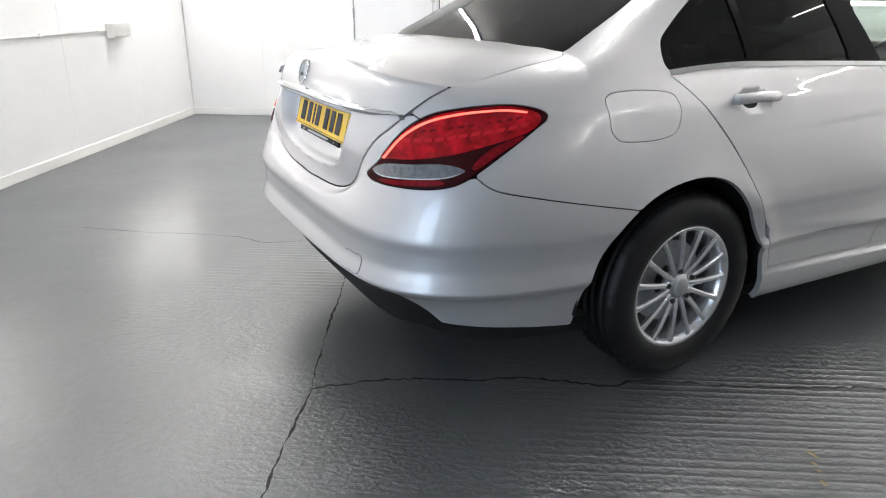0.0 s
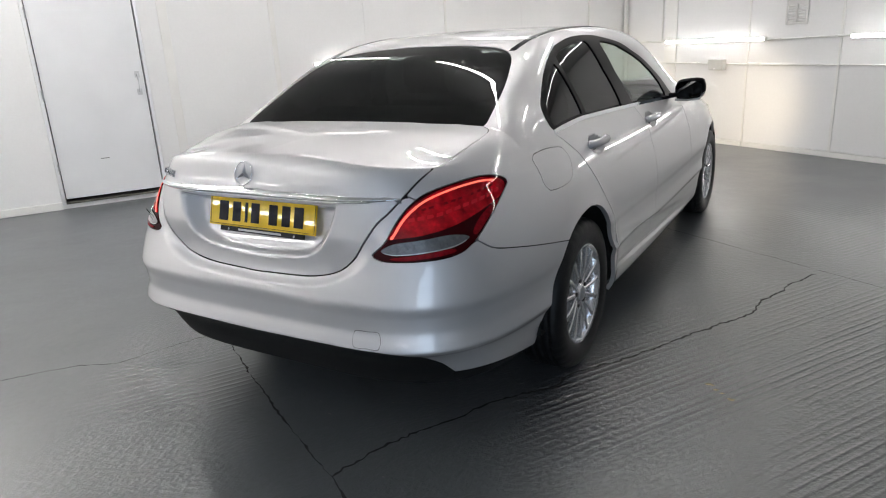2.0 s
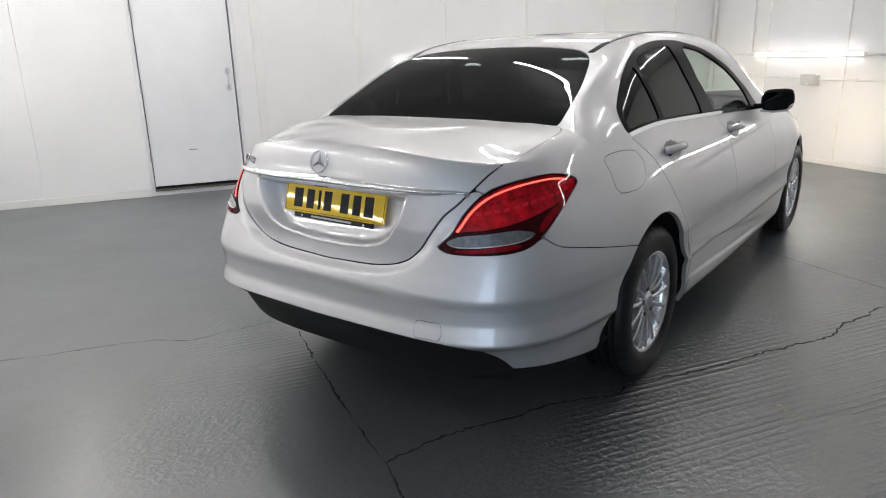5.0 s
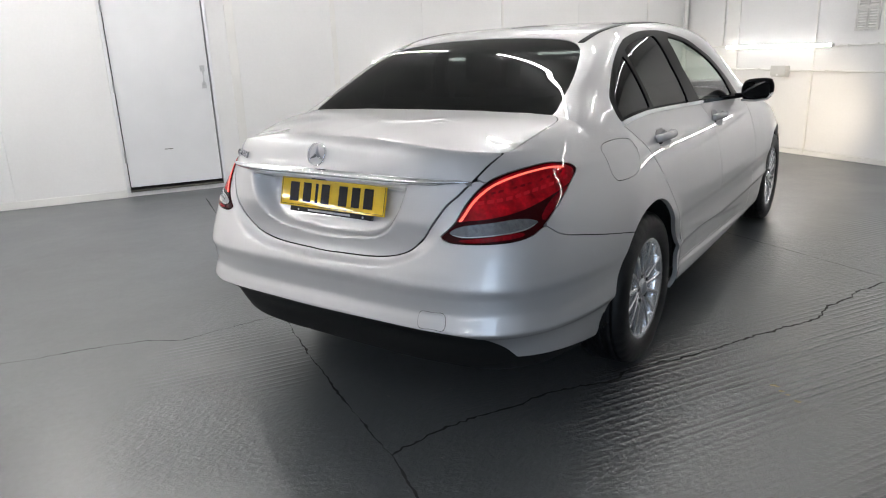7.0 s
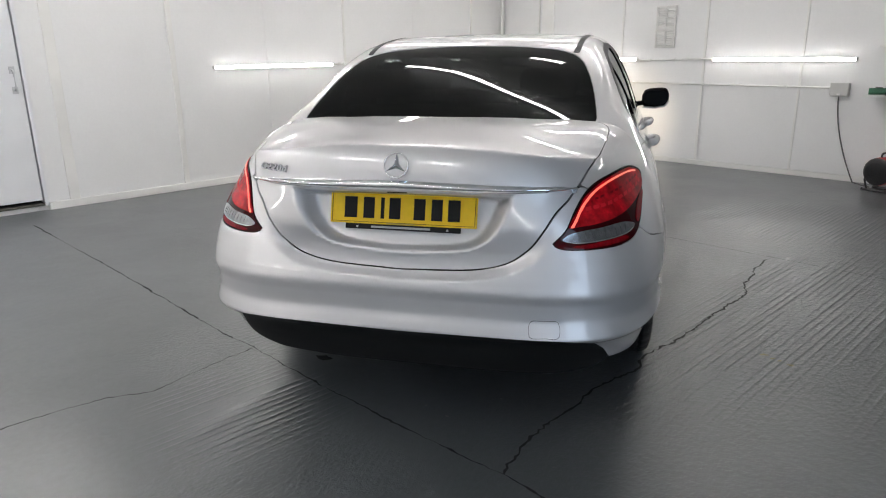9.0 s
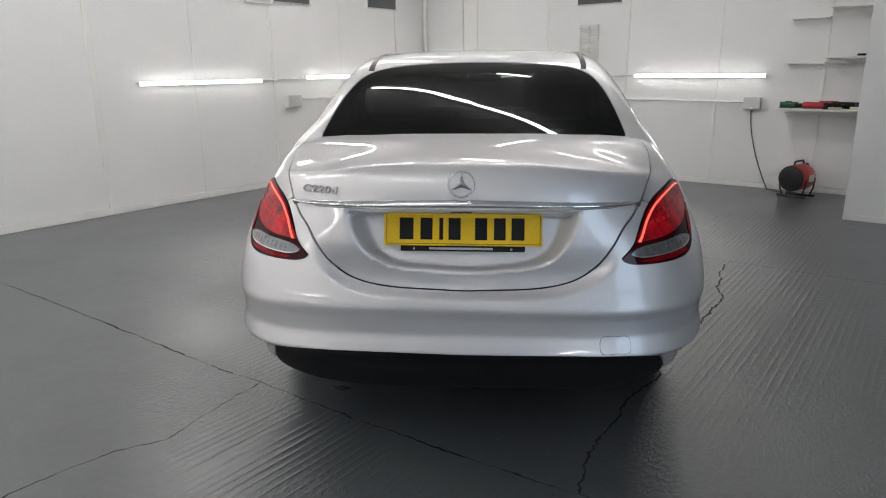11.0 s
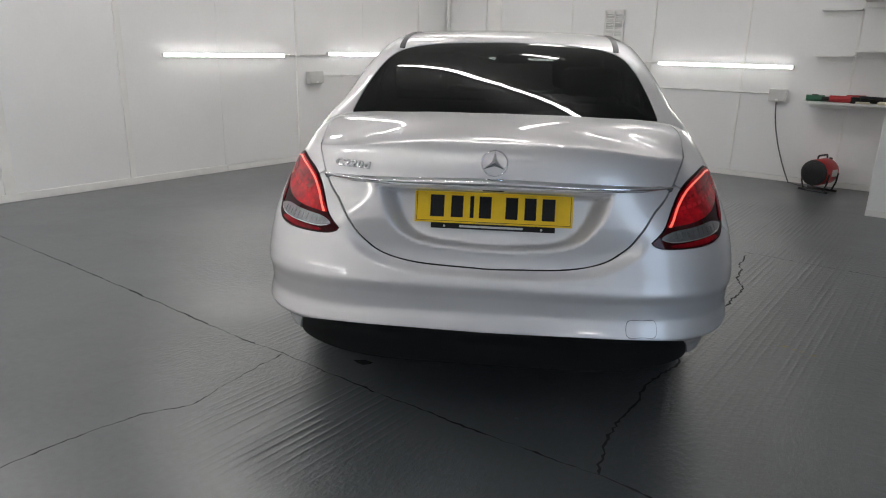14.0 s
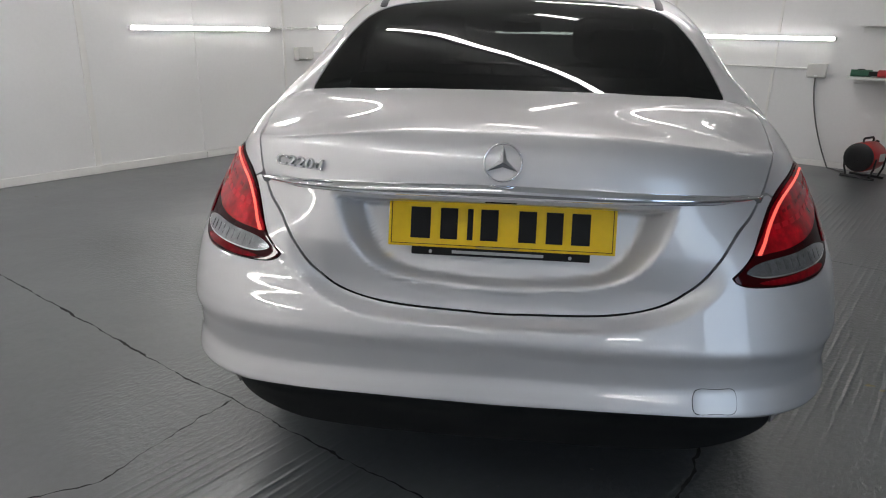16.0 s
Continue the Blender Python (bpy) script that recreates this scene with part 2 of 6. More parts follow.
def rod(a, b, radius, bm=None, sides=12, radius_b=None):
    bm = bm or bmesh.new()
    a, b = Vector(a), Vector(b)
    m = Matrix.Translation((a + b) / 2) @ (b - a).to_track_quat("Z", "Y").to_matrix().to_4x4()
    bmesh.ops.create_cone(bm, cap_ends=True, segments=sides, radius1=radius, radius2=radius if radius_b is None else radius_b, depth=(b - a).length, matrix=m)
    return bm


def lathe(profile, axis="x", sides=48, bm=None, closed=False):
    """Turns (radius, along) points round the x axis."""
    bm = bm or bmesh.new()
    rings = []
    for r, a in profile:
        ring = []
        for i in range(sides):
            w = 2 * math.pi * i / sides
            ring.append(bm.verts.new((a, r * math.cos(w), r * math.sin(w))))
        rings.append(ring)
    pairs = list(zip(rings, rings[1:])) + ([(rings[-1], rings[0])] if closed else [])
    for p, q in pairs:
        for i in range(sides):
            j = (i + 1) % sides
            bm.faces.new((p[i], p[j], q[j], q[i]))
    return bm


def tube(points, radius, bm=None, sides=8):
    """A round cable or bar through the points, with rounded bends."""
    bm = bm or bmesh.new()
    pts = [Vector(p) for p in points]
    rings = []
    for i, p in enumerate(pts):
        d = (pts[min(i + 1, len(pts) - 1)] - pts[max(i - 1, 0)]).normalized()
        q = d.to_track_quat("Z", "Y")
        rings.append([bm.verts.new(p + q @ Vector((radius * math.cos(2 * math.pi * k / sides), radius * math.sin(2 * math.pi * k / sides), 0))) for k in range(sides)])
    for r0, r1 in zip(rings, rings[1:]):
        for k in range(sides):
            bm.faces.new((r0[k], r0[(k + 1) % sides], r1[(k + 1) % sides], r1[k]))
    bm.faces.new(rings[0]), bm.faces.new(rings[-1][::-1])
    return bm


def structure(name, bm, mat, label, category):
    ob = part(name, bm, mat)
    ob.matrix_world = ROOM
    return tagged(ob, label, category, kind="structure")


# ---- the room ----
floor = structure("floor", box(U_LEFT - 0.3, U_RIGHT + 0.3, V_BACK - 0.3, V_FRONT + 0.3, -0.2, 0.0), FLOOR,
                  "blue-grey painted concrete floor, cracked, tamped and worn glossy", "floor")
ceiling = structure("ceiling", box(U_LEFT - 0.3, U_RIGHT + 0.3, V_BACK - 0.3, V_FRONT + 0.3, HEIGHT, HEIGHT + 0.15), CEILING_PAINT,
                    "plain grey painted ceiling of the bay", "ceiling")

DOOR_V0, DOOR_V1, DOOR_Z0, DOOR_Z1 = -0.70, 0.215, 0.085, 2.09
bm = box(U_LEFT - 0.25, U_LEFT - 0.02, V_BACK - 0.25, DOOR_V0 - 0.035, 0, HEIGHT)
box(U_LEFT - 0.25, U_LEFT - 0.02, DOOR_V1 + 0.035, V_FRONT + 0.25, 0, HEIGHT, bm=bm)
box(U_LEFT - 0.25, U_LEFT - 0.02, DOOR_V0 - 0.035, DOOR_V1 + 0.035, DOOR_Z1 + 0.03, HEIGHT, bm=bm)
box(U_LEFT - 0.25, U_LEFT - 0.02, DOOR_V0 - 0.035, DOOR_V1 + 0.035, 0, 0.045, bm=bm)
wall_west = structure("wall_west", bm, WALL, "white painted sheet-panelled wall with a side door", "wall")
wall_north = structure("wall_north", box(U_LEFT - 0.02, 0.75, V_FRONT + 0.02, V_FRONT + 0.25, 0, HEIGHT), WALL,
                       "white painted sheet-panelled wall with strip lights", "wall")
GATE_V0, GATE_V1, GATE_Z = -2.30, -0.70, 2.6
wall_south = structure("wall_south", box(U_LEFT - 0.02, U_RIGHT + 0.2, V_BACK - 0.25, V_BACK - 0.02, 0, HEIGHT), WALL, "white painted sheet-panelled wall with strip lights", "wall")
# unseen closing wall, kept grey for what the car's side reflects
bm = box(U_RIGHT, U_RIGHT + 0.2, V_BACK - 0.02, GATE_V0, 0, HEIGHT)
box(U_RIGHT, U_RIGHT + 0.2, GATE_V1, 5.19, 0, HEIGHT, bm=bm)
box(U_RIGHT, U_RIGHT + 0.2, GATE_V0, GATE_V1, GATE_Z, HEIGHT, bm=bm)
wall_east = structure("wall_east", bm, UNSEEN_WALL_GREY, "unseen plain grey wall with the open vehicle entrance", "wall")
wall_partition = structure("wall_partition", box(0.53, U_RIGHT + 0.2, 5.19, V_FRONT + 0.25, 0, HEIGHT, 0.004), WALL, "white painted boxed-in partition beside the shelves", "wall")
apron = structure("ground", box(U_RIGHT + 0.3, 60, -40, 40, -0.25, -0.03), material("yard_concrete", (0.30, 0.30, 0.29), rough=0.85, grain=0.2, grain_size=20, stain=0.2, stain_size=0.6),
                  "pale concrete yard outside the vehicle entrance", "ground")


def sheet(wall, name, a0, a1, z0, z1, along, proud=0.018):
    """One wall sheet with bevelled edges, a child of its wall."""
    g = 0.0008
    if along == "v":
        bm = box(U_LEFT - 0.02, U_LEFT - 0.02 + proud, a0 + g, a1 - g, z0, z1, 0.003)
    elif along == "u":
        bm = box(a0 + g, a1 - g, V_FRONT + 0.02 - proud, V_FRONT + 0.02, z0, z1, 0.003)
    else:
        bm = box(a0 + g, a1 - g, V_BACK - 0.02, V_BACK - 0.02 + proud, z0, z1, 0.003)
    ob = part(name, bm, WALL, wall)
    return ob


# sheets of the side wall, either side of the door and over it
west = [V_BACK, -1.72, DOOR_V0 - 0.035]
for a, b in zip(west, west[1:]):
    sheet(wall_west, "panel", a, b, 0.07, HEIGHT, "v")
sheet(wall_west, "panel", DOOR_V0 - 0.035, DOOR_V1 + 0.035, DOOR_Z1 + 0.03, HEIGHT, "v")
west = [DOOR_V1 + 0.035, 0.47, 1.56, 2.61, 3.66, 4.76, 5.86, V_FRONT]
for a, b in zip(west, west[1:]):
    sheet(wall_west, "panel", a, b, 0.07, HEIGHT, "v")
north = [U_LEFT, -4.38, -3.20, -2.10, -1.02, 0.05, 0.53]
for a, b in zip(north, north[1:]):
    sheet(wall_north, "panel", a, b, 0.06, HEIGHT, "u")
south = [U_LEFT, -4.04, -2.93, -1.85, -0.75, 0.35, 1.45, 2.55, 3.65, U_RIGHT]
for a, b in zip(south, south[1:]):
    sheet(wall_south, "panel", a, b, 0.07, HEIGHT, "s")

# skirting boards and the boxed posts on the panel joints
for a0, a1, z in ((V_BACK, DOOR_V0 - 0.04, 0.075), (DOOR_V1 + 0.04, 2.62, 0.07), (2.625, V_FRONT, 0.06)):
    structure("baseboard", box(U_LEFT - 0.015, U_LEFT + 0.014, a0, a1, 0.0, z, 0.004), WALL_TRIM, "low white painted skirting along the wall", "baseboard")
for a0, a1 in ((U_LEFT + 0.015, -3.2), (-3.195, 0.525)):
    structure("baseboard", box(a0, a1, V_FRONT - 0.012, V_FRONT + 0.015, 0.0, 0.055, 0.004), WALL_TRIM, "low white painted skirting along the wall", "baseboard")
structure("baseboard", box(U_LEFT + 0.015, U_RIGHT, V_BACK - 0.015, V_BACK + 0.014, 0.0, 0.075, 0.004), WALL_TRIM, "low white painted skirting along the wall", "baseboard")
structure("baseboard", box(0.53, U_RIGHT, 5.178, 5.1895, 0.0, 0.05, 0.003), WALL_TRIM, "low white painted skirting along the wall", "baseboard")
for v, w in ((0.475, 0.09), (1.56, 0.055), (3.66, 0.03), (5.86, 0.03)):
    structure("trim", box(U_LEFT - 0.002, U_LEFT + 0.011, v - w / 2, v + w / 2, 0.07, HEIGHT, 0.003), WALL_TRIM, "white painted cover strip over a panel joint", "trim")
for u, w in ((-4.385, 0.20), (-3.20, 0.025), (-2.10, 0.03), (-1.02, 0.025), (0.05, 0.025)):
    structure("trim", box(u - w / 2, u + w / 2, V_FRONT - 0.011, V_FRONT + 0.002, 0.06, HEIGHT, 0.003), WALL_TRIM, "white painted cover strip over a panel joint", "trim")
structure("trim", tube([(U_LEFT + 0.045, V_FRONT - 0.045, 0.0), (U_LEFT + 0.045, V_FRONT - 0.045, HEIGHT)], 0.03, sides=14), WALL_TRIM, "white painted pipe in the corner of the room", "pipe")


# ---- side door ----
def side_door():
    bm = box(U_LEFT - 0.10, U_LEFT + 0.012, DOOR_V0 - 0.034, DOOR_V0 - 0.004, 0.046, DOOR_Z1 + 0.029, 0.003)
    box(U_LEFT - 0.10, U_LEFT + 0.012, DOOR_V1 + 0.004, DOOR_V1 + 0.034, 0.046, DOOR_Z1 + 0.029, 0.003, bm=bm)
    box(U_LEFT - 0.10, U_LEFT + 0.012, DOOR_V0 - 0.004, DOOR_V1 + 0.004, DOOR_Z1 + 0.004, DOOR_Z1 + 0.029, 0.003, bm=bm)
    frame_ob = structure("door_frame", bm, DOOR_PAINT, "white painted frame of the side door", "door frame")
    # solid box coloured near-black for the shade in the gaps round the leaf
    back = structure("door_gap_backing", box(U_LEFT - 0.24, U_LEFT - 0.12, DOOR_V0 - 0.03, DOOR_V1 + 0.03, 0.05, DOOR_Z1 + 0.02), DARK_GAP, "near-black backing for the shade behind the side door", "wall")
    sill = structure("door_sill", box(U_LEFT - 0.11, U_LEFT + 0.006, DOOR_V0 - 0.003, DOOR_V1 + 0.003, 0.046, 0.066, 0.002), SILL_DIRT, "worn dark threshold under the side door", "sill")
    leaf = structure("door_1", box(U_LEFT - 0.048, U_LEFT - 0.004, DOOR_V0 + 0.006, DOOR_V1 - 0.008, DOOR_Z0 + 0.012, DOOR_Z1 - 0.006, 0.003), DOOR_PAINT, "closed white flush door with a pull handle", "door")
    bm = tube([(U_LEFT, 0.147, 1.245), (U_LEFT + 0.03, 0.147, 1.24), (U_LEFT + 0.045, 0.147, 1.22), (U_LEFT + 0.045, 0.147, 1.10), (U_LEFT + 0.03, 0.147, 1.08), (U_LEFT, 0.147, 1.075)], 0.009)
    for z in (1.245, 1.075):
        box(U_LEFT - 0.004, U_LEFT + 0.004, 0.125, 0.17, z - 0.03, z + 0.03, 0.002, bm=bm)
    part("handle", bm, material("handle_grey", (0.55, 0.56, 0.58), rough=0.35, metal=0.5), leaf, "pale grey metal pull handle")
    bm = box(U_LEFT - 0.004, U_LEFT + 0.05, -0.515, -0.32, 2.015, 2.06, 0.006)
    part("door_closer", bm, BRASS, leaf, "brass-coloured door closer")
    for z in (0.40, 1.10, 1.85):
        part("hinge", tube([(U_LEFT + 0.012, DOOR_V0 - 0.002, z - 0.05), (U_LEFT + 0.012, DOOR_V0 - 0.002, z + 0.05)], 0.008), GREY_METAL, leaf)
    part("scuff", box(U_LEFT - 0.0035, U_LEFT - 0.0028, -0.32, -0.24, 0.455, 0.462), DARK_GREY, leaf, "thin dark scuff mark")


side_door()


# ---- lights, boxes and conduits ----
def strip_light(m, length, label, group):
    """A slim batten with a glowing diffuser; its back lies in the local y = 0 plane, room side towards -y."""
    lamp = thing("strip_light", m, label, "strip light", group)
    part("housing", box(-length / 2, length / 2, -0.040, 0.0, -0.0185, 0.0185, 0.003), LAMP_WHITE, lamp)
    part("diffuser", box(-length / 2 + 0.012, length / 2 - 0.012, -0.046, -0.0402, -0.0160, 0.0160, 0.003), TUBE, lamp, "lit white diffuser", smooth=False)
    for x in (-length / 2, length / 2 - 0.012):
        part("end_cap", box(x, x + 0.012, -0.048, -0.0005, -0.0195, 0.0195, 0.003), LAMP_WHITE, lamp)
    return lamp


ON_NORTH = lambda u, z: ROOM @ pose(u, V_FRONT, z)
ON_WEST = lambda v, z: ROOM @ pose(U_LEFT, v, z, 0, 0, 90)
ON_SOUTH = lambda u, z: ROOM @ pose(u, V_BACK, z, 0, 0, 180)
wall_lamp = strip_light(ON_NORTH(-3.70, 1.232), 1.49, "lit white strip light fixed low on a white wall", "wall strip lights")
for m in (ON_NORTH(-1.24, 1.230), ON_WEST(2.71, 1.225), ON_WEST(4.86, 1.25), ON_SOUTH(-4.05, 1.265), ON_SOUTH(-1.0, 1.235), ON_SOUTH(3.2, 1.235)):
    copy_thing(wall_lamp, m)

ceiling_lamp = strip_light(ROOM @ pose(-1.2, 1.5, HEIGHT, 90), 1.8, "unseen lit white strip light fixed under the ceiling", "ceiling strip lights")
for child in ceiling_lamp.children:
    if child.name.startswith("diffuser"):
        child.data.materials[0] = TUBE_BRIGHT
# the four with negative v are added fill, brightening left floor and car tail
for u, v in ((-3.9, 1.5), (-3.9, 3.6), (-1.2, 3.6), (1.4, 3.6), (-4.1, -0.4), (-4.1, -1.6), (-2.2, -1.6), (0.2, -1.9), (-3.9, 5.3), (-1.2, 5.3)):
    lamp = copy_thing(ceiling_lamp, ROOM @ pose(u, v, HEIGHT, 90))
    for child in lamp.children:
        # turned down so the front wall and the car's right side stay darker
        if (v > 5 or u > 0.5) and child.name.startswith("diffuser"):
            child.data = child.data.copy()
            child.data.materials[0] = TUBE_DIM
exit_lamp = thing("exit_light", ROOM @ pose(-1.15, 2.35, HEIGHT, 90), "small lit white emergency light under the ceiling", "ceiling light")
part("housing", box(-0.18, 0.18, -0.03, 0.0, -0.05, 0.05, 0.004), LAMP_WHITE, exit_lamp)
part("diffuser", box(-0.17, 0.17, -0.05, -0.0305, -0.03, 0.03, 0.006), TUBE, exit_lamp, "lit white diffuser")
gate_light = bpy.data.lights.new("gate_daylight", "AREA")
gate_light.shape, gate_light.size, gate_light.size_y, gate_light.energy, gate_light.color = "RECTANGLE", GATE_V1 - GATE_V0 - 0.1, GATE_Z - 0.1, GATE_WATTS, (0.62, 0.78, 1.0)
ob = new("gate_daylight", gate_light)
ob.matrix_world = ROOM @ look((U_RIGHT + 0.1, (GATE_V0 + GATE_V1) / 2, GATE_Z / 2), (0.0, (GATE_V0 + GATE_V1) / 2, GATE_Z / 2))


def switch_box(m, w, h, label):
    ob = thing("switch_box", m, label, "switch box", "switch boxes")
    part("case", box(-w / 2, w / 2, -0.07, 0.0, -h / 2, h / 2, 0.006), BOX_GREY, ob)
    part("cover", box(-w / 2 - 0.004, w / 2 + 0.004, -0.086, -0.0705, -h / 2 + 0.012, h / 2 + 0.004, 0.006), BOX_GREY, ob, "hinged pale grey weatherproof cover")
    part("latch", box(-0.015, 0.015, -0.094, -0.087, -h / 2 + 0.015, -h / 2 + 0.03, 0.002), LAMP_WHITE, ob)
    return ob


switch_box(ON_NORTH(-0.607, 0.93), 0.165, 0.135, "pale grey covered wall socket with a cable plugged in")
switch_box(ON_NORTH(-3.59, 0.948), 0.20, 0.125, "pale grey covered wall socket under a strip light")
switch_box(ON_WEST(3.89, 0.975), 0.20, 0.14, "pale grey covered wall socket on a side wall")
switch_box(ON_SOUTH(-3.715, 0.955), 0.26, 0.12, "pale grey covered wall socket at the end of a conduit")


def conduit(a, b, label="thin white conduit clipped along the wall"):
    pts = [tuple(a), tuple(b)]
    ob = part("conduit", tube(pts, 0.010), CONDUIT)
    ob.matrix_world = ROOM
    for i in range(3):
        p = Vector(a).lerp(Vector(b), (i + 0.5) / 3)
        s = 0.014
        part("clip", box(p.x - s, p.x + s, p.y - s, p.y + s, p.z - s, p.z + s, 0.003), CONDUIT, ob)
    return tagged(ob, label, "conduit", "conduits")


n, w, s = V_FRONT - 0.012, U_LEFT + 0.012, V_BACK + 0.012
conduit((-3.49, n, 0.955), (-0.69, n, 0.945))
conduit((-5.15, n, 0.985), (-3.69, n, 0.962))
conduit((-5.15, n, 1.24), (-4.45, n, 1.245))
conduit((-2.95, n, 1.222), (-1.99, n, 1.238))
conduit((-4.53, n, 1.25), (-4.53, n, HEIGHT), "thin grey conduit rising from a strip light")
conduit((w, 3.455, 1.232), (w, 4.115, 1.24))
conduit((w, 3.99, 0.995), (w, 6.3, 0.985))
conduit((-3.58, s, 0.962), (2.0, s, 0.945))
ob = tagged(part("junction_box", box(U_LEFT + 0.002, U_LEFT + 0.04, 3.63, 3.68, 1.22, 1.26, 0.004), LAMP_WHITE), "small white cable joint between strip lights", "junction box")
ob.matrix_world = ROOM


def wall_vent():
    ob = thing("wall_vent", ON_NORTH(-2.61, 1.61), "pale slatted double wall vent grille", "vent")
    part("backing", box(-0.12, 0.12, -0.012, 0.0, -0.235, 0.235), VENT_WHITE, ob)
    for x0, x1, z0, z1 in ((-0.128, -0.108, -0.24, 0.24), (0.108, 0.128, -0.24, 0.24), (-0.009, 0.009, -0.22, 0.22), (-0.1075, 0.1075, 0.221, 0.24), (-0.1075, 0.1075, -0.24, -0.221), (-0.1075, 0.1075, -0.03, 0.0)):
        part("frame", box(x0, x1, -0.026, -0.0005, z0, z1, 0.003), VENT_WHITE, ob)
    slat = None
    for col in (-0.058, 0.058):
        for k in range(16):
            z = -0.205 + k * 0.0265
            if abs(z + 0.015) < 0.022:
                continue
            if slat is None:
                slat = part("slat", box(-0.046, 0.046, -0.004, 0.004, -0.007, 0.007), VENT_WHITE, ob)
                me = slat.data
            else:
                slat = new("slat", me)
                slat.parent = ob
            slat.matrix_basis = pose(col, -0.017, z, -35)


wall_vent()


def wall_sign(m, wd, h, label, mat):
    ob = thing("wall_sign", m, label, "wall sign", "signs high on the wall")
    part("board", box(-wd / 2, wd / 2, -0.022, 0.0, 0, h, 0.004), mat, ob)
    part("rim", box(-wd / 2 - 0.012, wd / 2 + 0.012, -0.028, -0.0005, -0.014, -0.0005, 0.003), BOX_GREY, ob)
    return ob


wall_sign(ON_WEST(4.0, 2.10), 0.53, 0.40, "dark grey framed board high on the white wall", DARK_GREY)
wall_sign(ON_WEST(5.585, 2.13), 0.55, 0.40, "dark grey framed board high on the white wall", DARK_GREY)
wall_sign(ON_WEST(3.51, 2.075), 0.35, 0.35, "pale grey framed board high on the white wall", BOX_GREY)
wall_sign(ON_WEST(0.92, 2.10), 0.50, 0.40, "dark grey framed board high on the white wall", DARK_GREY)
wall_sign(ON_NORTH(-2.49, 2.09), 0.57, 0.40, "dark grey framed board high on the white wall", DARK_GREY)


# ---- shelves, tools, heater ----
def wall_shelf(u0, u1, z, depth, label):
    ob = thing("wall_shelf", ON_NORTH((u0 + u1) / 2, z), label, "shelf", "wall shelves")
    wd = u1 - u0
    part("board", box(-wd / 2, wd / 2, -depth, 0.0, -0.018, 0.0, 0.002), SHELF_WHITE, ob)
    part("batten", box(-wd / 2 + 0.02, wd / 2 - 0.02, -0.02, -0.0005, -0.075, -0.0185, 0.002), SHELF_WHITE, ob)
    return ob


wall_shelf(-0.30, 0.52, 0.905, 0.42, "white wall shelf holding power tools")
wall_shelf(-0.30, 0.06, 1.365, 0.10, "narrow white wall shelf, bare")
wall_shelf(0.07, 0.52, 1.42, 0.38, "white wall shelf with a small dark tool")
wall_shelf(-0.30, 0.06, 1.815, 0.14, "narrow white wall shelf, bare")
wall_shelf(0.07, 0.52, 1.90, 0.34, "white wall shelf, bare")


def tool_body(name, u, v, z, turn, parts, label):
    ob = thing(name, ROOM @ pose(u, v, z, 0, 0, turn), label, name.replace("_", " "), "tools on the shelf")
    for pname, kind, a, b, r, mat in parts:
        if kind == "rod":
            part(pname, rod(a, b, r, sides=14), mat, ob)
        else:
            part(pname, box(a[0], b[0], a[1], b[1], a[2], b[2], r), mat, ob)
    return ob


zs = 0.906
tool_body("angle_grinder", -0.17, V_FRONT - 0.30, zs, 12, [("body", "rod", (-0.11, 0, 0.032), (0.06, 0, 0.032), 0.031, GREEN_TOOL), ("head", "box", (0.06, -0.035, 0.0), (0.13, 0.035, 0.055), 0.01, GREY_METAL), ("switch", "box", (-0.06, -0.012, 0.06), (0.0, 0.012, 0.07), 0.003, BLACK_PLASTIC)], "dark green power tool lying on the shelf")
tool_body("polisher", 0.06, V_FRONT - 0.33, zs, -8, [("body", "rod", (-0.12, 0, 0.034), (0.08, 0, 0.034), 0.033, RED_TOOL), ("head", "rod", (0.11, 0, 0.0), (0.11, 0, 0.06), 0.045, BLACK_PLASTIC), ("grip", "box", (-0.20, -0.02, 0.01), (-0.12, 0.02, 0.05), 0.008, BLACK_PLASTIC)], "red and black polisher lying on the shelf")
tool_body("drill", 0.17, V_FRONT - 0.20, zs, 20, [("body", "rod", (-0.10, 0, 0.04), (0.07, 0, 0.04), 0.035, RED_TOOL), ("chuck", "rod", (0.07, 0, 0.04), (0.13, 0, 0.04), 0.018, BLACK_METAL), ("grip", "box", (-0.09, -0.10, 0.002), (-0.05, -0.02, 0.04), 0.008, BLACK_PLASTIC)], "red and black drill lying on its side")
tool_body("polisher", 0.33, V_FRONT - 0.27, zs, -15, [("body", "rod", (-0.14, 0, 0.036), (0.09, 0, 0.036), 0.034, BLACK_PLASTIC), ("head", "rod", (0.12, 0, 0.0), (0.12, 0, 0.07), 0.05, BLACK_METAL), ("grip", "box", (-0.03, -0.10, 0.01), (0.0, -0.03, 0.045), 0.006, BLACK_PLASTIC)], "black polisher lying on the shelf")
tool_body("sanding_block", 0.24, V_FRONT - 0.38, zs, 5, [("block", "box", (-0.06, -0.025, 0.0), (0.06, 0.025, 0.02), 0.004, CREAM)], "cream sanding block at the shelf edge")
tool_body("sanding_block", 0.42, V_FRONT - 0.37, zs, -12, [("block", "box", (-0.05, -0.03, 0.0), (0.05, 0.03, 0.028), 0.004, CREAM)], "cream sanding block at the shelf edge")
tool_body("small_tool", 0.40, V_FRONT - 0.24, 1.421, 10, [("body", "box", (-0.05, -0.015, 0.0), (0.05, 0.015, 0.02), 0.004, BLACK_PLASTIC)], "small dark tool on a white shelf")


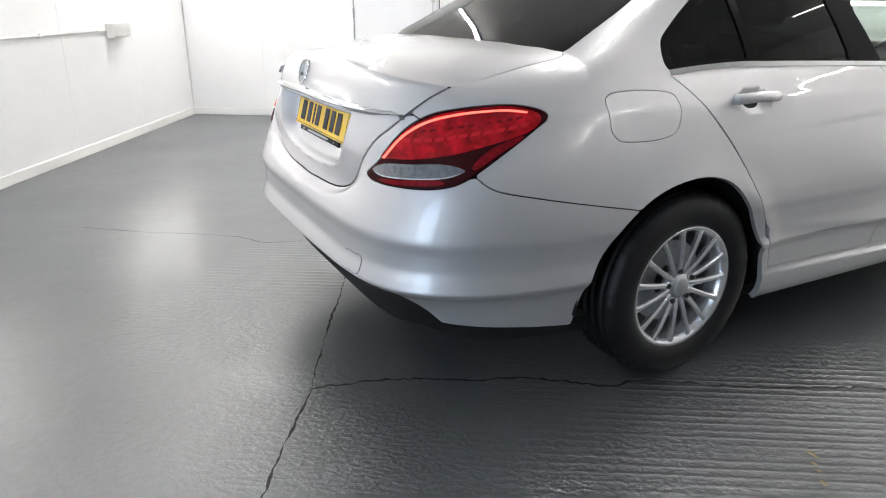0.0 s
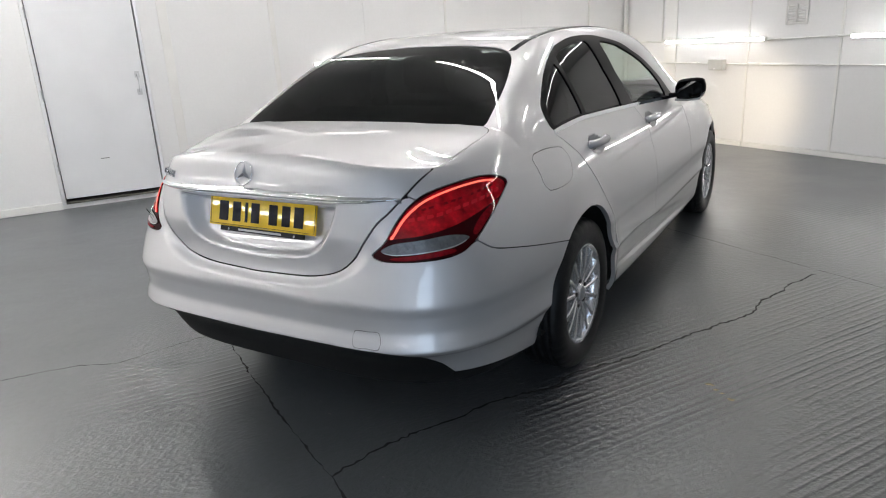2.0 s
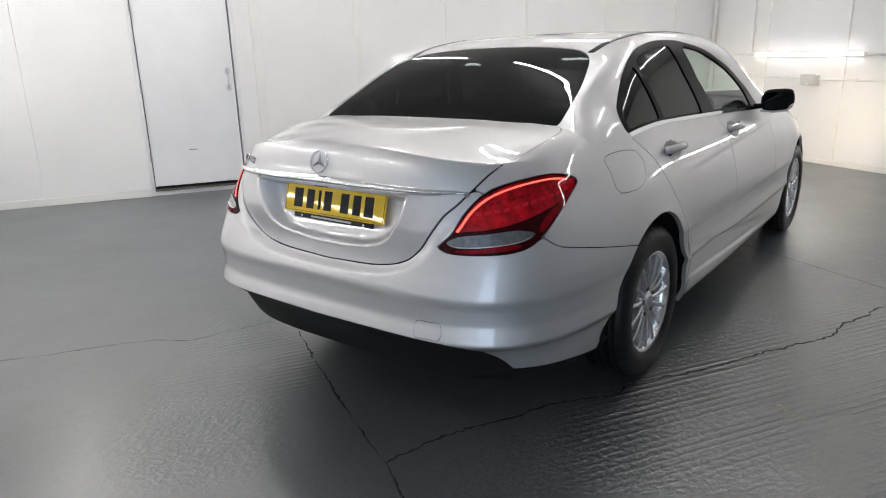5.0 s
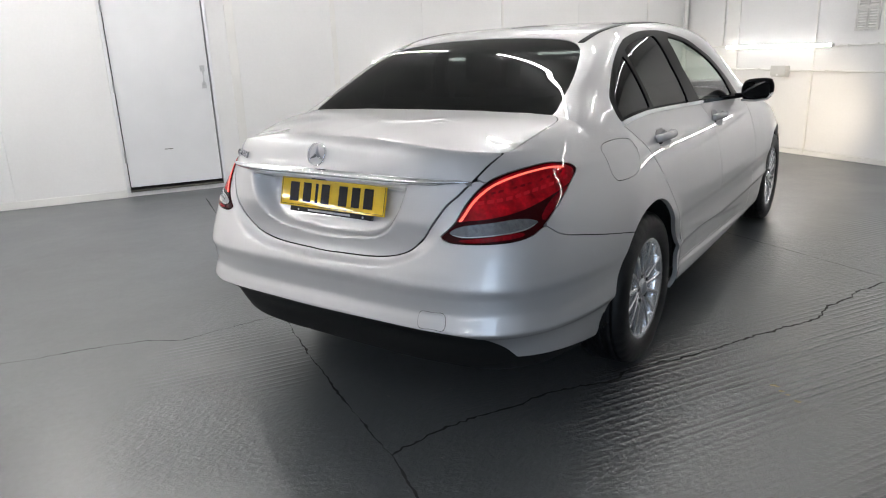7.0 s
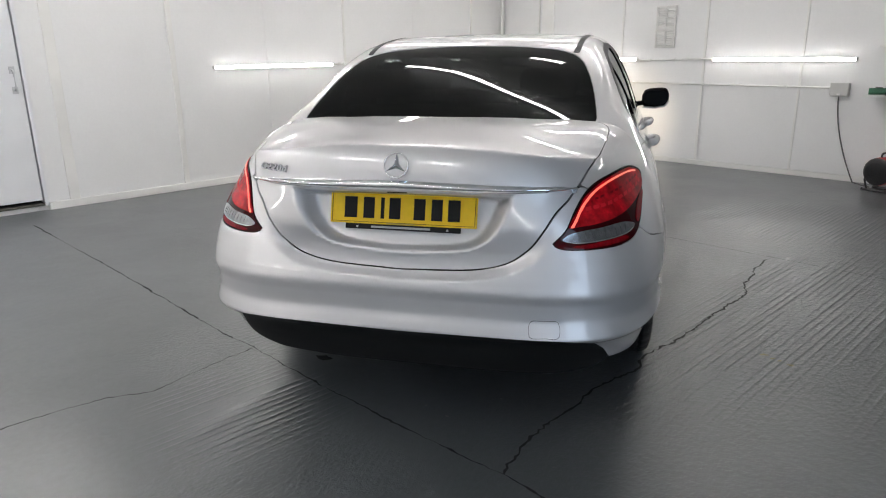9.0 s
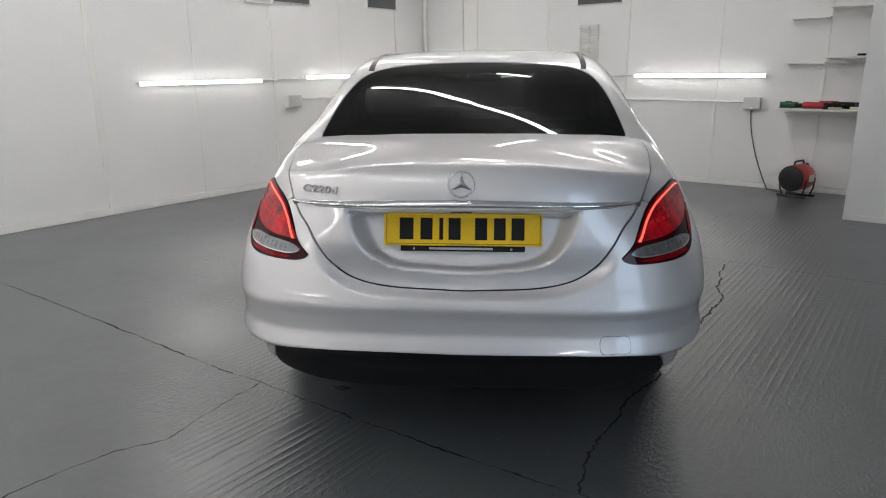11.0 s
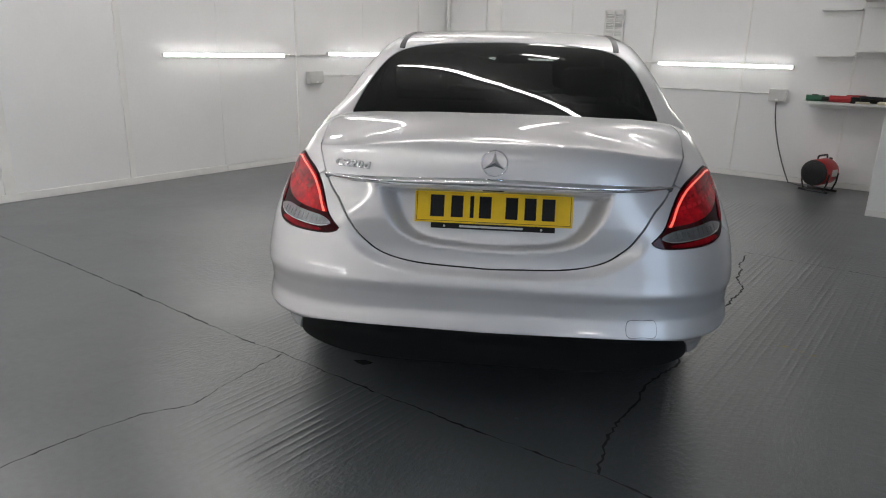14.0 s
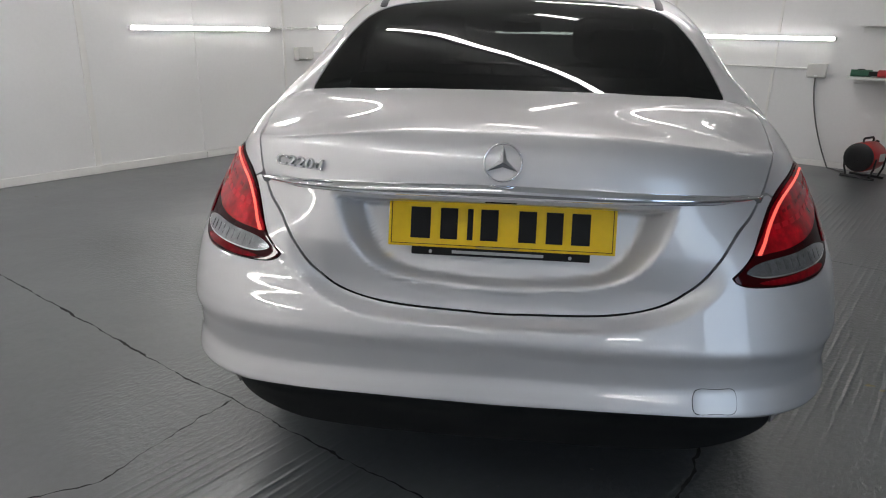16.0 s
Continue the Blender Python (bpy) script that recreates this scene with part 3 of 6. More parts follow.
def fan_heater():
    """A drum heater on a tubular stand, tilted a little up."""
    ob = thing("fan_heater", ROOM @ pose(-0.02, 6.17, 0, 0, 0, 72), "red drum fan heater with a black grille and stand", "heater")
    c = Vector((0, 0, 0.20))
    prof = [(0.02, 0.13), (0.10, 0.13), (0.128, 0.12), (0.135, 0.10), (0.135, -0.10), (0.128, -0.12), (0.10, -0.125), (0.02, -0.125)]
    bm = lathe(prof, sides=40)
    bmesh.ops.translate(bm, verts=bm.verts, vec=c)
    part("drum", bm, RED_ENAMEL, ob, smooth=True)
    bm = lathe([(0.129, -0.118), (0.131, -0.135), (0.122, -0.140), (0.0, -0.137)], sides=40)
    bmesh.ops.translate(bm, verts=bm.verts, vec=c)
    part("grille_ring", bm, BLACK_METAL, ob, smooth=True)
    for r in (0.03, 0.055, 0.08, 0.105):
        bm = lathe([(r - 0.003, -0.142), (r + 0.003, -0.142), (r + 0.003, -0.148), (r - 0.003, -0.148)], sides=32, closed=True)
        bmesh.ops.translate(bm, verts=bm.verts, vec=c)
        part("grille_wire", bm, BLACK_METAL, ob)
    part("label_plate", box(-0.03, 0.07, -0.1385, -0.1352, 0.17, 0.24), BOX_GREY, ob, "pale worn label")
    for x in (-0.09, 0.09):
        part("foot", tube([(x, -0.15, 0.012), (x, 0.15, 0.012)], 0.012), BLACK_METAL, ob)
        part("leg", tube([(x, -0.10, 0.018), (x, -0.13, 0.10), (x, -0.138, 0.20)], 0.009), BLACK_METAL, ob)
        part("leg", tube([(x, 0.10, 0.018), (x, 0.13, 0.10), (x, 0.138, 0.20)], 0.009), BLACK_METAL, ob)
    part("handle", tube([(-0.09, 0, 0.325), (-0.09, 0, 0.36), (-0.075, 0, 0.372), (0.075, 0, 0.372), (0.09, 0, 0.36), (0.09, 0, 0.325)], 0.010), BLACK_METAL, ob)
    part("knob", rod((0.11, -0.02, 0.31), (0.13, -0.02, 0.335), 0.018), BLACK_METAL, ob)


fan_heater()
pts = [(-0.615, V_FRONT - 0.03, 0.862)]
for k in range(1, 17):
    f = k / 16
    pts.append((-0.615 + 0.26 * f ** 1.7, V_FRONT - 0.03 - 0.06 * f, 0.862 * (1 - f) + 0.008))
pts += [(-0.30, V_FRONT - 0.13, 0.008), (-0.24, V_FRONT - 0.20, 0.008), (-0.16, V_FRONT - 0.27, 0.012)]
ob = tagged(part("power_cable", tube(pts, 0.007), CABLE), "grey power cable hanging from the socket to the heater", "cable")
ob.matrix_world = ROOM


# ---- floor joints, cracks and chips ----
def crack(points, width, label, wander=0.012, mat=CRACK_DARK, steps=55, broken=False):
    """A jagged open crack: a thin dark strip that follows the line with random kinks."""
    rng = random.Random(len(points) * 7 + int(1000 * abs(points[0][0])))
    line, slow = [], 0.0
    for (x0, y0), (x1, y1) in zip(points, points[1:]):
        n_steps = max(3, int(math.hypot(x1 - x0, y1 - y0) * steps))
        for k in range(n_steps):
            f = k / n_steps
            nx, ny = y0 - y1, x1 - x0
            ln = math.hypot(nx, ny) or 1
            slow += (rng.uniform(-wander, wander) - slow) * 0.35
            off = slow + rng.uniform(-0.25, 0.25) * wander
            line.append((x0 + f * (x1 - x0) + off * nx / ln, y0 + f * (y1 - y0) + off * ny / ln))
    line.append(points[-1])
    verts, faces, fade = [], [], 1.0
    for i, (x, y) in enumerate(line):
        a, b = line[max(i - 1, 0)], line[min(i + 1, len(line) - 1)]
        dx, dy = b[0] - a[0], b[1] - a[1]
        ln = math.hypot(dx, dy) or 1
        wd = width * rng.uniform(0.25, 1.25) * (0.3 if i in (0, len(line) - 1) else 1)
        if broken:
            fade += (rng.uniform(-0.9, 1.9) - fade) * 0.16
            wd *= min(max(fade, 0.12), 1.2)
        verts += [(x - dy / ln * wd, y + dx / ln * wd, 0.0012), (x + dy / ln * wd, y - dx / ln * wd, 0.0012)]
        if i:
            faces.append((2 * i - 2, 2 * i - 1, 2 * i + 1, 2 * i))
    ob = mesh_object("floor_crack", verts, faces, mat)
    return tagged(ob, label, "crack", kind="structure")


crack([(0.39, -0.095), (0.42, 0.05), (0.45, 0.15), (0.54, 0.32), (0.67, 0.58), (0.83, 0.79), (0.87, 0.95), (0.99, 1.10), (1.10, 1.29), (1.18, 1.44), (1.31, 1.67), (1.46, 1.92), (1.49, 2.13), (1.53, 2.22), (1.60, 2.44), (1.70, 2.64)], 0.0060, "long jagged dark crack across the painted floor", 0.018)
crack([(1.05, -0.50), (0.58, -0.22), (0.39, -0.10), (0.22, -0.015), (-0.12, 0.16), (-0.45, 0.34)], 0.0068, "open slab joint in the painted floor", 0.009, broken=True)
crack([(-0.45, 0.34), (-0.94, 0.63), (-1.17, 0.745), (-1.62, 1.02), (-2.45, 1.52), (-4.0, 2.43)], 0.0074, "broken slab joint in the painted floor", 0.008, broken=True)
crack([(-0.93, 0.62), (-1.02, 0.42), (-1.08, 0.25), (-1.12, 0.14), (-1.28, 0.04), (-1.44, -0.17), (-1.60, -0.42), (-1.92, -0.81)], 0.0052, "branching dark crack in the painted floor", 0.012, broken=True)
crack([(0.2, 3.65), (0.74, 3.32), (1.18, 3.05), (1.72, 2.72), (2.6, 2.18)], 0.003, "narrow slab joint in the painted floor", 0.005)
crack([(1.52, -0.62), (1.2, -1.2), (0.9, -1.75)], 0.0022, "hairline slab edge in the painted floor", 0.006)
rng = random.Random(5)


def chip(x, y, size, mat, label):
    count = 9
    verts = [(x, y, 0.003)]
    for k in range(count):
        a, r = 2 * math.pi * k / count, size * rng.uniform(0.5, 1.2)
        verts.append((x + r * math.cos(a), y + 0.6 * r * math.sin(a), 0.0012))
    ob = mesh_object("floor_mark", verts, [(0, k + 1, (k + 1) % count + 1) for k in range(count)], mat)
    tagged(ob, label, "floor mark", kind="structure")


for x, y, sz in ((0.12, 0.22, 0.008), (0.02, 0.28, 0.006), (-0.22, 0.33, 0.005), (0.30, 0.40, 0.006), (0.55, -0.02, 0.006), (-3.6, 3.2, 0.02), (-3.3, 3.0, 0.012), (0.9, -0.75, 0.02), (-0.62, 0.95, 0.008)):
    chip(x, y, sz, CHIP_PALE, "small pale chip in the floor paint")
YELLOW_SCUFF = material("yellowed_scuff", (0.30, 0.26, 0.15), rough=0.8, grain=0.4, grain_size=120)
for x, y, sz in ((1.395, 1.075, 0.020), (1.425, 1.04, 0.016), (1.452, 1.02, 0.012), (1.49, 0.985, 0.018)):
    chip(x, y, sz, YELLOW_SCUFF, "yellowed scuff in the floor paint")
chip(-0.56, 0.60, 0.045, CRACK_DARK, "dark oil spot on the painted floor")


# ---- the car's surfaces ----
def smooth_curve(points):
    """Monotone cubic through (x, y) points, as a function on arrays."""
    px, py = np.array(points, float).T
    h, d = np.diff(px), np.diff(py) / np.diff(px)
    m = np.zeros(len(px))
    m[0], m[-1] = d[0], d[-1]
    for i in range(1, len(px) - 1):
        if d[i - 1] * d[i] > 0:
            w1, w2 = 2 * h[i] + h[i - 1], h[i] + 2 * h[i - 1]
            m[i] = (w1 + w2) / (w1 / d[i - 1] + w2 / d[i])

    def f(x):
        x = np.clip(np.asarray(x, float), px[0], px[-1])
        i = np.clip(np.searchsorted(px, x, side="right") - 1, 0, len(h) - 1)
        t = (x - px[i]) / h[i]
        return ((1 + 2 * t) * (1 - t) ** 2 * py[i] + t * (1 - t) ** 2 * h[i] * m[i]
                + t * t * (3 - 2 * t) * py[i + 1] + t * t * (t - 1) * h[i] * m[i + 1])
    return f


def soft_curve(points, blur):
    """A monotone curve whose bends are rounded over about the given distance."""
    raw, lo, hi = smooth_curve(points), points[0][0], points[-1][0]
    step = blur / 6
    x = np.arange(lo - 4 * blur, hi + 4 * blur + step, step)
    y = raw(x)
    y = np.where(x < lo, y + (x - lo) * (raw(lo + step) - raw(lo)) / step, np.where(x > hi, y + (x - hi) * (raw(hi) - raw(hi - step)) / step, y))
    k = np.exp(-0.5 * (np.arange(-18, 19) / 6) ** 2)
    y = np.convolve(y, k / k.sum(), "same")
    return smooth_curve(list(zip(x[18:-18], y[18:-18])))


# rear-end profile on the centre line: height, distance from the tail and half width
TAIL = [(0.18, 0.230, 0.790), (0.235, 0.150, 0.828), (0.300, 0.110, 0.852), (0.36, 0.080, 0.868), (0.405, 0.040, 0.884), (0.428, 0.006, 0.899),
        (0.440, -0.004, 0.9045), (0.462, 0.002, 0.9025), (0.505, 0.0145, 0.8985), (0.550, 0.0115, 0.901), (0.588, 0.0040, 0.9065), (0.620, 0.012, 0.9055), (0.668, 0.030, 0.901),
        (0.715, 0.045, 0.895), (0.785, 0.056, 0.883), (0.865, 0.058, 0.862), (0.920, 0.058, 0.842), (0.955, 0.062, 0.820), (0.993, 0.074, 0.795), (1.022, 0.092, 0.774), (1.045, 0.122, 0.758), (1.053, 0.140, 0.752)]
_up = np.r_[0, np.cumsum([math.hypot(b[0] - a[0], b[1] - a[1]) for a, b in zip(TAIL, TAIL[1:])])]
TAIL = [(p, *row) for p, row in zip(_up, TAIL)]
Z_OF_P = smooth_curve([(a, b) for a, b, c, d in TAIL])
Y_OF_P = smooth_curve([(a, c) for a, b, c, d in TAIL])
W_OF_P = smooth_curve([(a, d) for a, b, c, d in TAIL])
P_OF_Z = smooth_curve([(b, a) for a, b, c, d in TAIL])
NOSE = smooth_curve([(0.18, 4.52), (0.30, 4.63), (0.45, 4.68), (0.60, 4.686), (0.70, 4.66), (0.80, 4.56), (0.90, 4.40), (1.05, 4.1)])
Y_SIDE, Y_FORE, S_FORE = 1.4, 3.35, 0.0
POWER, POWER_FORE = 5.0, 3.2


def _quarter(n, count=1600):
    a = np.linspace(0, np.pi / 2, count) 
    return np.sin(a) ** (2 / n), np.cos(a) ** (2 / n)


# arc length round the plan outline at bumper height, from the middle of the tail to the middle of the nose
_k1, _k2 = _quarter(POWER)
_turn = np.linspace(0, np.pi / 2, len(_k1))
POWER_AT = soft_curve([(0.1, 5.0), (0.70, 5.0), (0.80, 4.3), (0.93, 3.4), (1.06, 3.4), (1.2, 3.4)], 0.03)
_len1 = np.r_[0, np.cumsum(np.hypot(np.diff(0.9 * _k1), np.diff(1.35 * _k2)))]
_k3, _k4 = _quarter(POWER_FORE)
_len2 = np.r_[0, np.cumsum(np.hypot(np.diff(0.9 * _k3), np.diff(1.30 * _k4)))]
S_SIDE = _len1[-1]
S_FORE = S_SIDE + Y_FORE - Y_SIDE
S_END = S_FORE + _len2[-1]


def flare(y, z):
    out = 0
    for yc in (1.056, 3.896):
        r = np.hypot(y - yc, z - 0.325)
        out = out + 0.010 * np.exp(-((r - 0.37) / 0.05) ** 2)
    return out


SILL_FILL = soft_curve([(0.16, 0.050), (0.25, 0.041), (0.30, 0.033), (0.35, 0.024), (0.39, 0.016), (0.43, 0.004), (0.48, 0), (0.8, 0), (1.2, 0)], 0.012)


def hull(s, p):
    """The lower body: s metres round the plan from the middle of the tail (right positive), p up the tail's profile."""
    s, p = np.broadcast_arrays(np.asarray(s, float), np.asarray(p, float))
    side, a = np.where(s < 0, -1.0, 1.0), np.abs(s)
    z, y0, w = Z_OF_P(p), Y_OF_P(p), W_OF_P(p)
    turn, n = np.interp(a, _len1, _turn), 2 / POWER_AT(z)
    kx, ky = np.sin(turn) ** n, np.maximum(np.cos(turn), 0) ** n
    x, y = w * kx, Y_SIDE - (Y_SIDE - y0) * ky
    mid = (a > S_SIDE) & (a <= S_FORE)
    y = np.where(mid, Y_SIDE + a - S_SIDE, y)
    belly = 1 + 0.012 * np.sin(np.pi * np.clip((y - 1.2) / 2.4, 0, 1)) ** 2
    j = np.interp(S_END - a, _len2, np.arange(len(_len2)))
    fx, fy = np.interp(j, np.arange(len(_k3)), _k3), np.interp(j, np.arange(len(_k4)), _k4)
    fore = a > S_FORE
    x = np.where(fore, w * fx, x * np.where(fore, 1, belly))
    y = np.where(fore, Y_FORE + (NOSE(z) - Y_FORE) * fy, y)
    x = x + np.where(a > 0.9, flare(y, z), 0) * np.where(fore, fx, 1)
    # the doors and the sill stand nearly upright between the wheels
    between = np.clip((y - 1.22) / 0.2, 0, 1) * np.clip((3.6 - y) / 0.2, 0, 1)
    x = x + between * between * (3 - 2 * between) * SILL_FILL(z)
    return np.stack([side * x, y, z], -1)


SHOULDER = soft_curve([(0, 1.0475), (0.35, 1.0465), (0.52, 1.034), (0.66, 1.014), (0.80, 0.995), (1.0, 0.982), (1.25, 0.996), (1.50, 1.020), (1.8, 1.028),
                       (2.6, 1.012), (3.2, 0.990), (3.7, 0.965), (4.0, 0.93), (4.5, 0.84), (4.9, 0.77), (5.3, 0.74)], 0.06)
CROWN_DECK = soft_curve([(0.10, 1.046), (0.16, 1.052), (0.30, 1.062), (0.50, 1.076), (0.72, 1.092)], 0.03)
CROWN_ROOF = soft_curve([(0.50, 0.9752), (0.69, 1.0905), (0.825, 1.1725), (0.945, 1.239), (1.06, 1.299), (1.15, 1.338), (1.30, 1.380),
                         (1.50, 1.413), (1.75, 1.436), (2.05, 1.443), (2.4, 1.430), (2.65, 1.400), (2.85, 1.345), (3.1, 1.225), (3.4, 1.065), (3.5, 1.03), (3.8, 0.99), (4.1, 0.935), (4.4, 0.85), (4.6, 0.76), (4.69, 0.735)], 0.05)


def CROWN(y):
    return np.where(y < 0.6885, CROWN_DECK(y), CROWN_ROOF(y))


def across(points, blur):
    f = soft_curve(points, blur)
    hi, lo = float(f(0.0)), float(f(1.0))
    return lambda r: (f(r) - lo) / (hi - lo)


SECTION_LIP = across([(0, 1), (0.25, 0.94), (0.5, 0.76), (0.75, 0.42), (0.9, 0.15), (1, 0)], 0.03)
SECTION_DECK = across([(0, 1), (0.3, 0.99), (0.5, 0.965), (0.7, 0.87), (0.8, 0.745), (0.87, 0.60), (0.92, 0.44), (0.96, 0.25), (1, 0)], 0.02)
SECTION_BOOT = across([(0, 1), (0.3, 0.994), (0.5, 0.979), (0.65, 0.953), (0.75, 0.918), (0.82, 0.868), (0.88, 0.765), (0.93, 0.58), (0.97, 0.31), (1, 0)], 0.03)
SECTION_ROOF = across([(0, 1), (0.3, 0.992), (0.5, 0.98), (0.65, 0.963), (0.72, 0.942), (0.78, 0.88), (0.83, 0.76), (0.87, 0.62), (0.91, 0.47), (0.95, 0.30), (1, 0)], 0.045)
SECTION_GLASS = across([(0, 1), (0.2, 0.993), (0.4, 0.972), (0.55, 0.946), (0.65, 0.924), (0.72, 0.904), (0.78, 0.874), (0.83, 0.77), (0.87, 0.62), (0.91, 0.47), (0.95, 0.30), (1, 0)], 0.045)
_r = np.linspace(0, 1, 400)
# distance across the top, from the middle line to the shoulder
_c = np.r_[0, np.cumsum(np.hypot(0.77 * np.diff(_r), 0.30 * np.diff(SECTION_ROOF(_r))))]
C_END = _c[-1]


def rim(s):
    """The shoulder line, where lower body and top meet."""
    return hull(s, P_OF_Z(SHOULDER(np.abs(s))))


def ease(y, a, b):
    t = np.clip((y - a) / (b - a), 0, 1)
    return t * t * (3 - 2 * t)


def section(r, y):
    """Height across the top, 0 at the shoulder to 1 on the middle line."""
    h = SECTION_LIP(r)
    for shape, a, b in ((SECTION_BOOT, 0.14, 0.58), (SECTION_GLASS, 0.68, 0.95), (SECTION_ROOF, 1.05, 1.40), (SECTION_DECK, 2.95, 3.5)):
        w = ease(y, a, b)
        h = h * (1 - w) + shape(r) * w
    return h


def top(c, s):
    """The upper body: c metres across from the middle line, s along the shoulder line."""
    c, s = np.broadcast_arrays(np.asarray(c, float), np.asarray(s, float))
    edge = rim(np.abs(s))
    r = np.interp(np.abs(c), _c, _r)
    y = edge[..., 1]
    z = edge[..., 2] + (np.maximum(CROWN(y), edge[..., 2]) - edge[..., 2]) * section(r, y)
    return np.stack([np.where(c < 0, -1, 1) * edge[..., 0] * r, y, z], -1)


# ---- panels cut from the body surfaces ----
def loop(points, n=7):
    """A closed outline through (u, v) points: smooth, but sharp at points with a third value."""
    pts = [np.array(p[:2], float) for p in points]
    sharp = [len(p) > 2 for p in points]
    k, out = len(pts), []
    for i in range(k):
        p1, p2 = pts[i], pts[(i + 1) % k]
        p0 = p1 - (p2 - p1) if sharp[i] else pts[i - 1]
        p3 = p2 + (p2 - p1) if sharp[(i + 1) % k] else pts[(i + 2) % k]
        if sharp[i] and sharp[(i + 1) % k]:
            m = max(2, int(np.linalg.norm(p2 - p1) / 0.03))
            out += [p1 + (p2 - p1) * j / m for j in range(m)]
            continue
        for j in range(n):
            t = j / n
            out.append(0.5 * (2 * p1 + (p2 - p0) * t + (2 * p0 - 5 * p1 + 4 * p2 - p3) * t * t + (3 * p1 - p0 - 3 * p2 + p3) * t ** 3))
    return np.array(out)


def nearest(poly, pts):
    """Signed distance (inside negative) and the nearest boundary point."""
    a, b = poly, np.roll(poly, -1, 0)
    best, where = np.full(len(pts), 1e9), np.zeros_like(pts)
    inside = np.zeros(len(pts), bool)
    for p, q in zip(a, b):
        d = q - p
        t = np.clip(((pts - p) @ d) / max(d @ d, 1e-12), 0, 1)
        c = p + t[:, None] * d
        r = np.hypot(*(pts - c).T)
        m = r < best
        best[m], where[m] = r[m], c[m]
        if p[1] != q[1]:
            cross = (p[1] > pts[:, 1]) != (q[1] > pts[:, 1])
            inside ^= cross & (pts[:, 0] < (q[0] - p[0]) * (pts[:, 1] - p[1]) / (q[1] - p[1]) + p[0])
    return np.where(inside, -best, best), where


def region(rings, pts, gap):
    """Signed distance and nearest point of an outline with holes, drawn in by half a panel gap."""
    best, where = np.full(len(pts), -1e9), pts.copy()
    for sign, poly in rings:
        d, c = nearest(poly, pts)
        d = sign * d
        way = pts - c
        ln = np.maximum(np.hypot(*way.T), 1e-9)
        out = np.where(d < 0, -1.0, 1.0)[:, None] * way / ln[:, None]
        c = c - out * gap
        d = d + gap
        m = d > best
        best[m], where[m] = d[m], c[m]
    return best, where


CENTRE_LINE = np.array([0.0, 0.0, 0.62])


def outward(chart, u, v):
    e = 1e-3
    n = np.cross(chart(u + e, v) - chart(u - e, v), chart(u, v + e) - chart(u, v - e))
    n /= np.maximum(np.linalg.norm(n, axis=-1, keepdims=True), 1e-12)
    p = chart(u, v)
    mid = np.stack([0 * p[..., 0], np.clip(p[..., 1], 0.9, 3.8), 0 * p[..., 0] + 0.62], -1)
    return n * np.where(((p - mid) * n).sum(-1, keepdims=True) < 0, -1, 1)


def rim_height(u):
    return P_OF_Z(SHOULDER(np.abs(u)))


def rim_normal(s, side):
    """The mean of the two surfaces' directions along the shoulder line."""
    a = np.abs(s)
    n = outward(hull, a * side, rim_height(a) - 0.004) + outward(top, side * (C_END - 0.014), a)
    return n / np.maximum(np.linalg.norm(n, axis=-1, keepdims=True), 1e-9)


def lip_normal(s, side):
    """The same along the boot lid's back edge, between its face and its deck."""
    a = np.abs(s)
    n = outward(hull, a * side, rim_height(a) - 0.004) + outward(deck_top, side * np.interp(a, _s, _rim[:, 0]), 0.006 + 0 * a)
    return n / np.maximum(np.linalg.norm(n, axis=-1, keepdims=True), 1e-9)


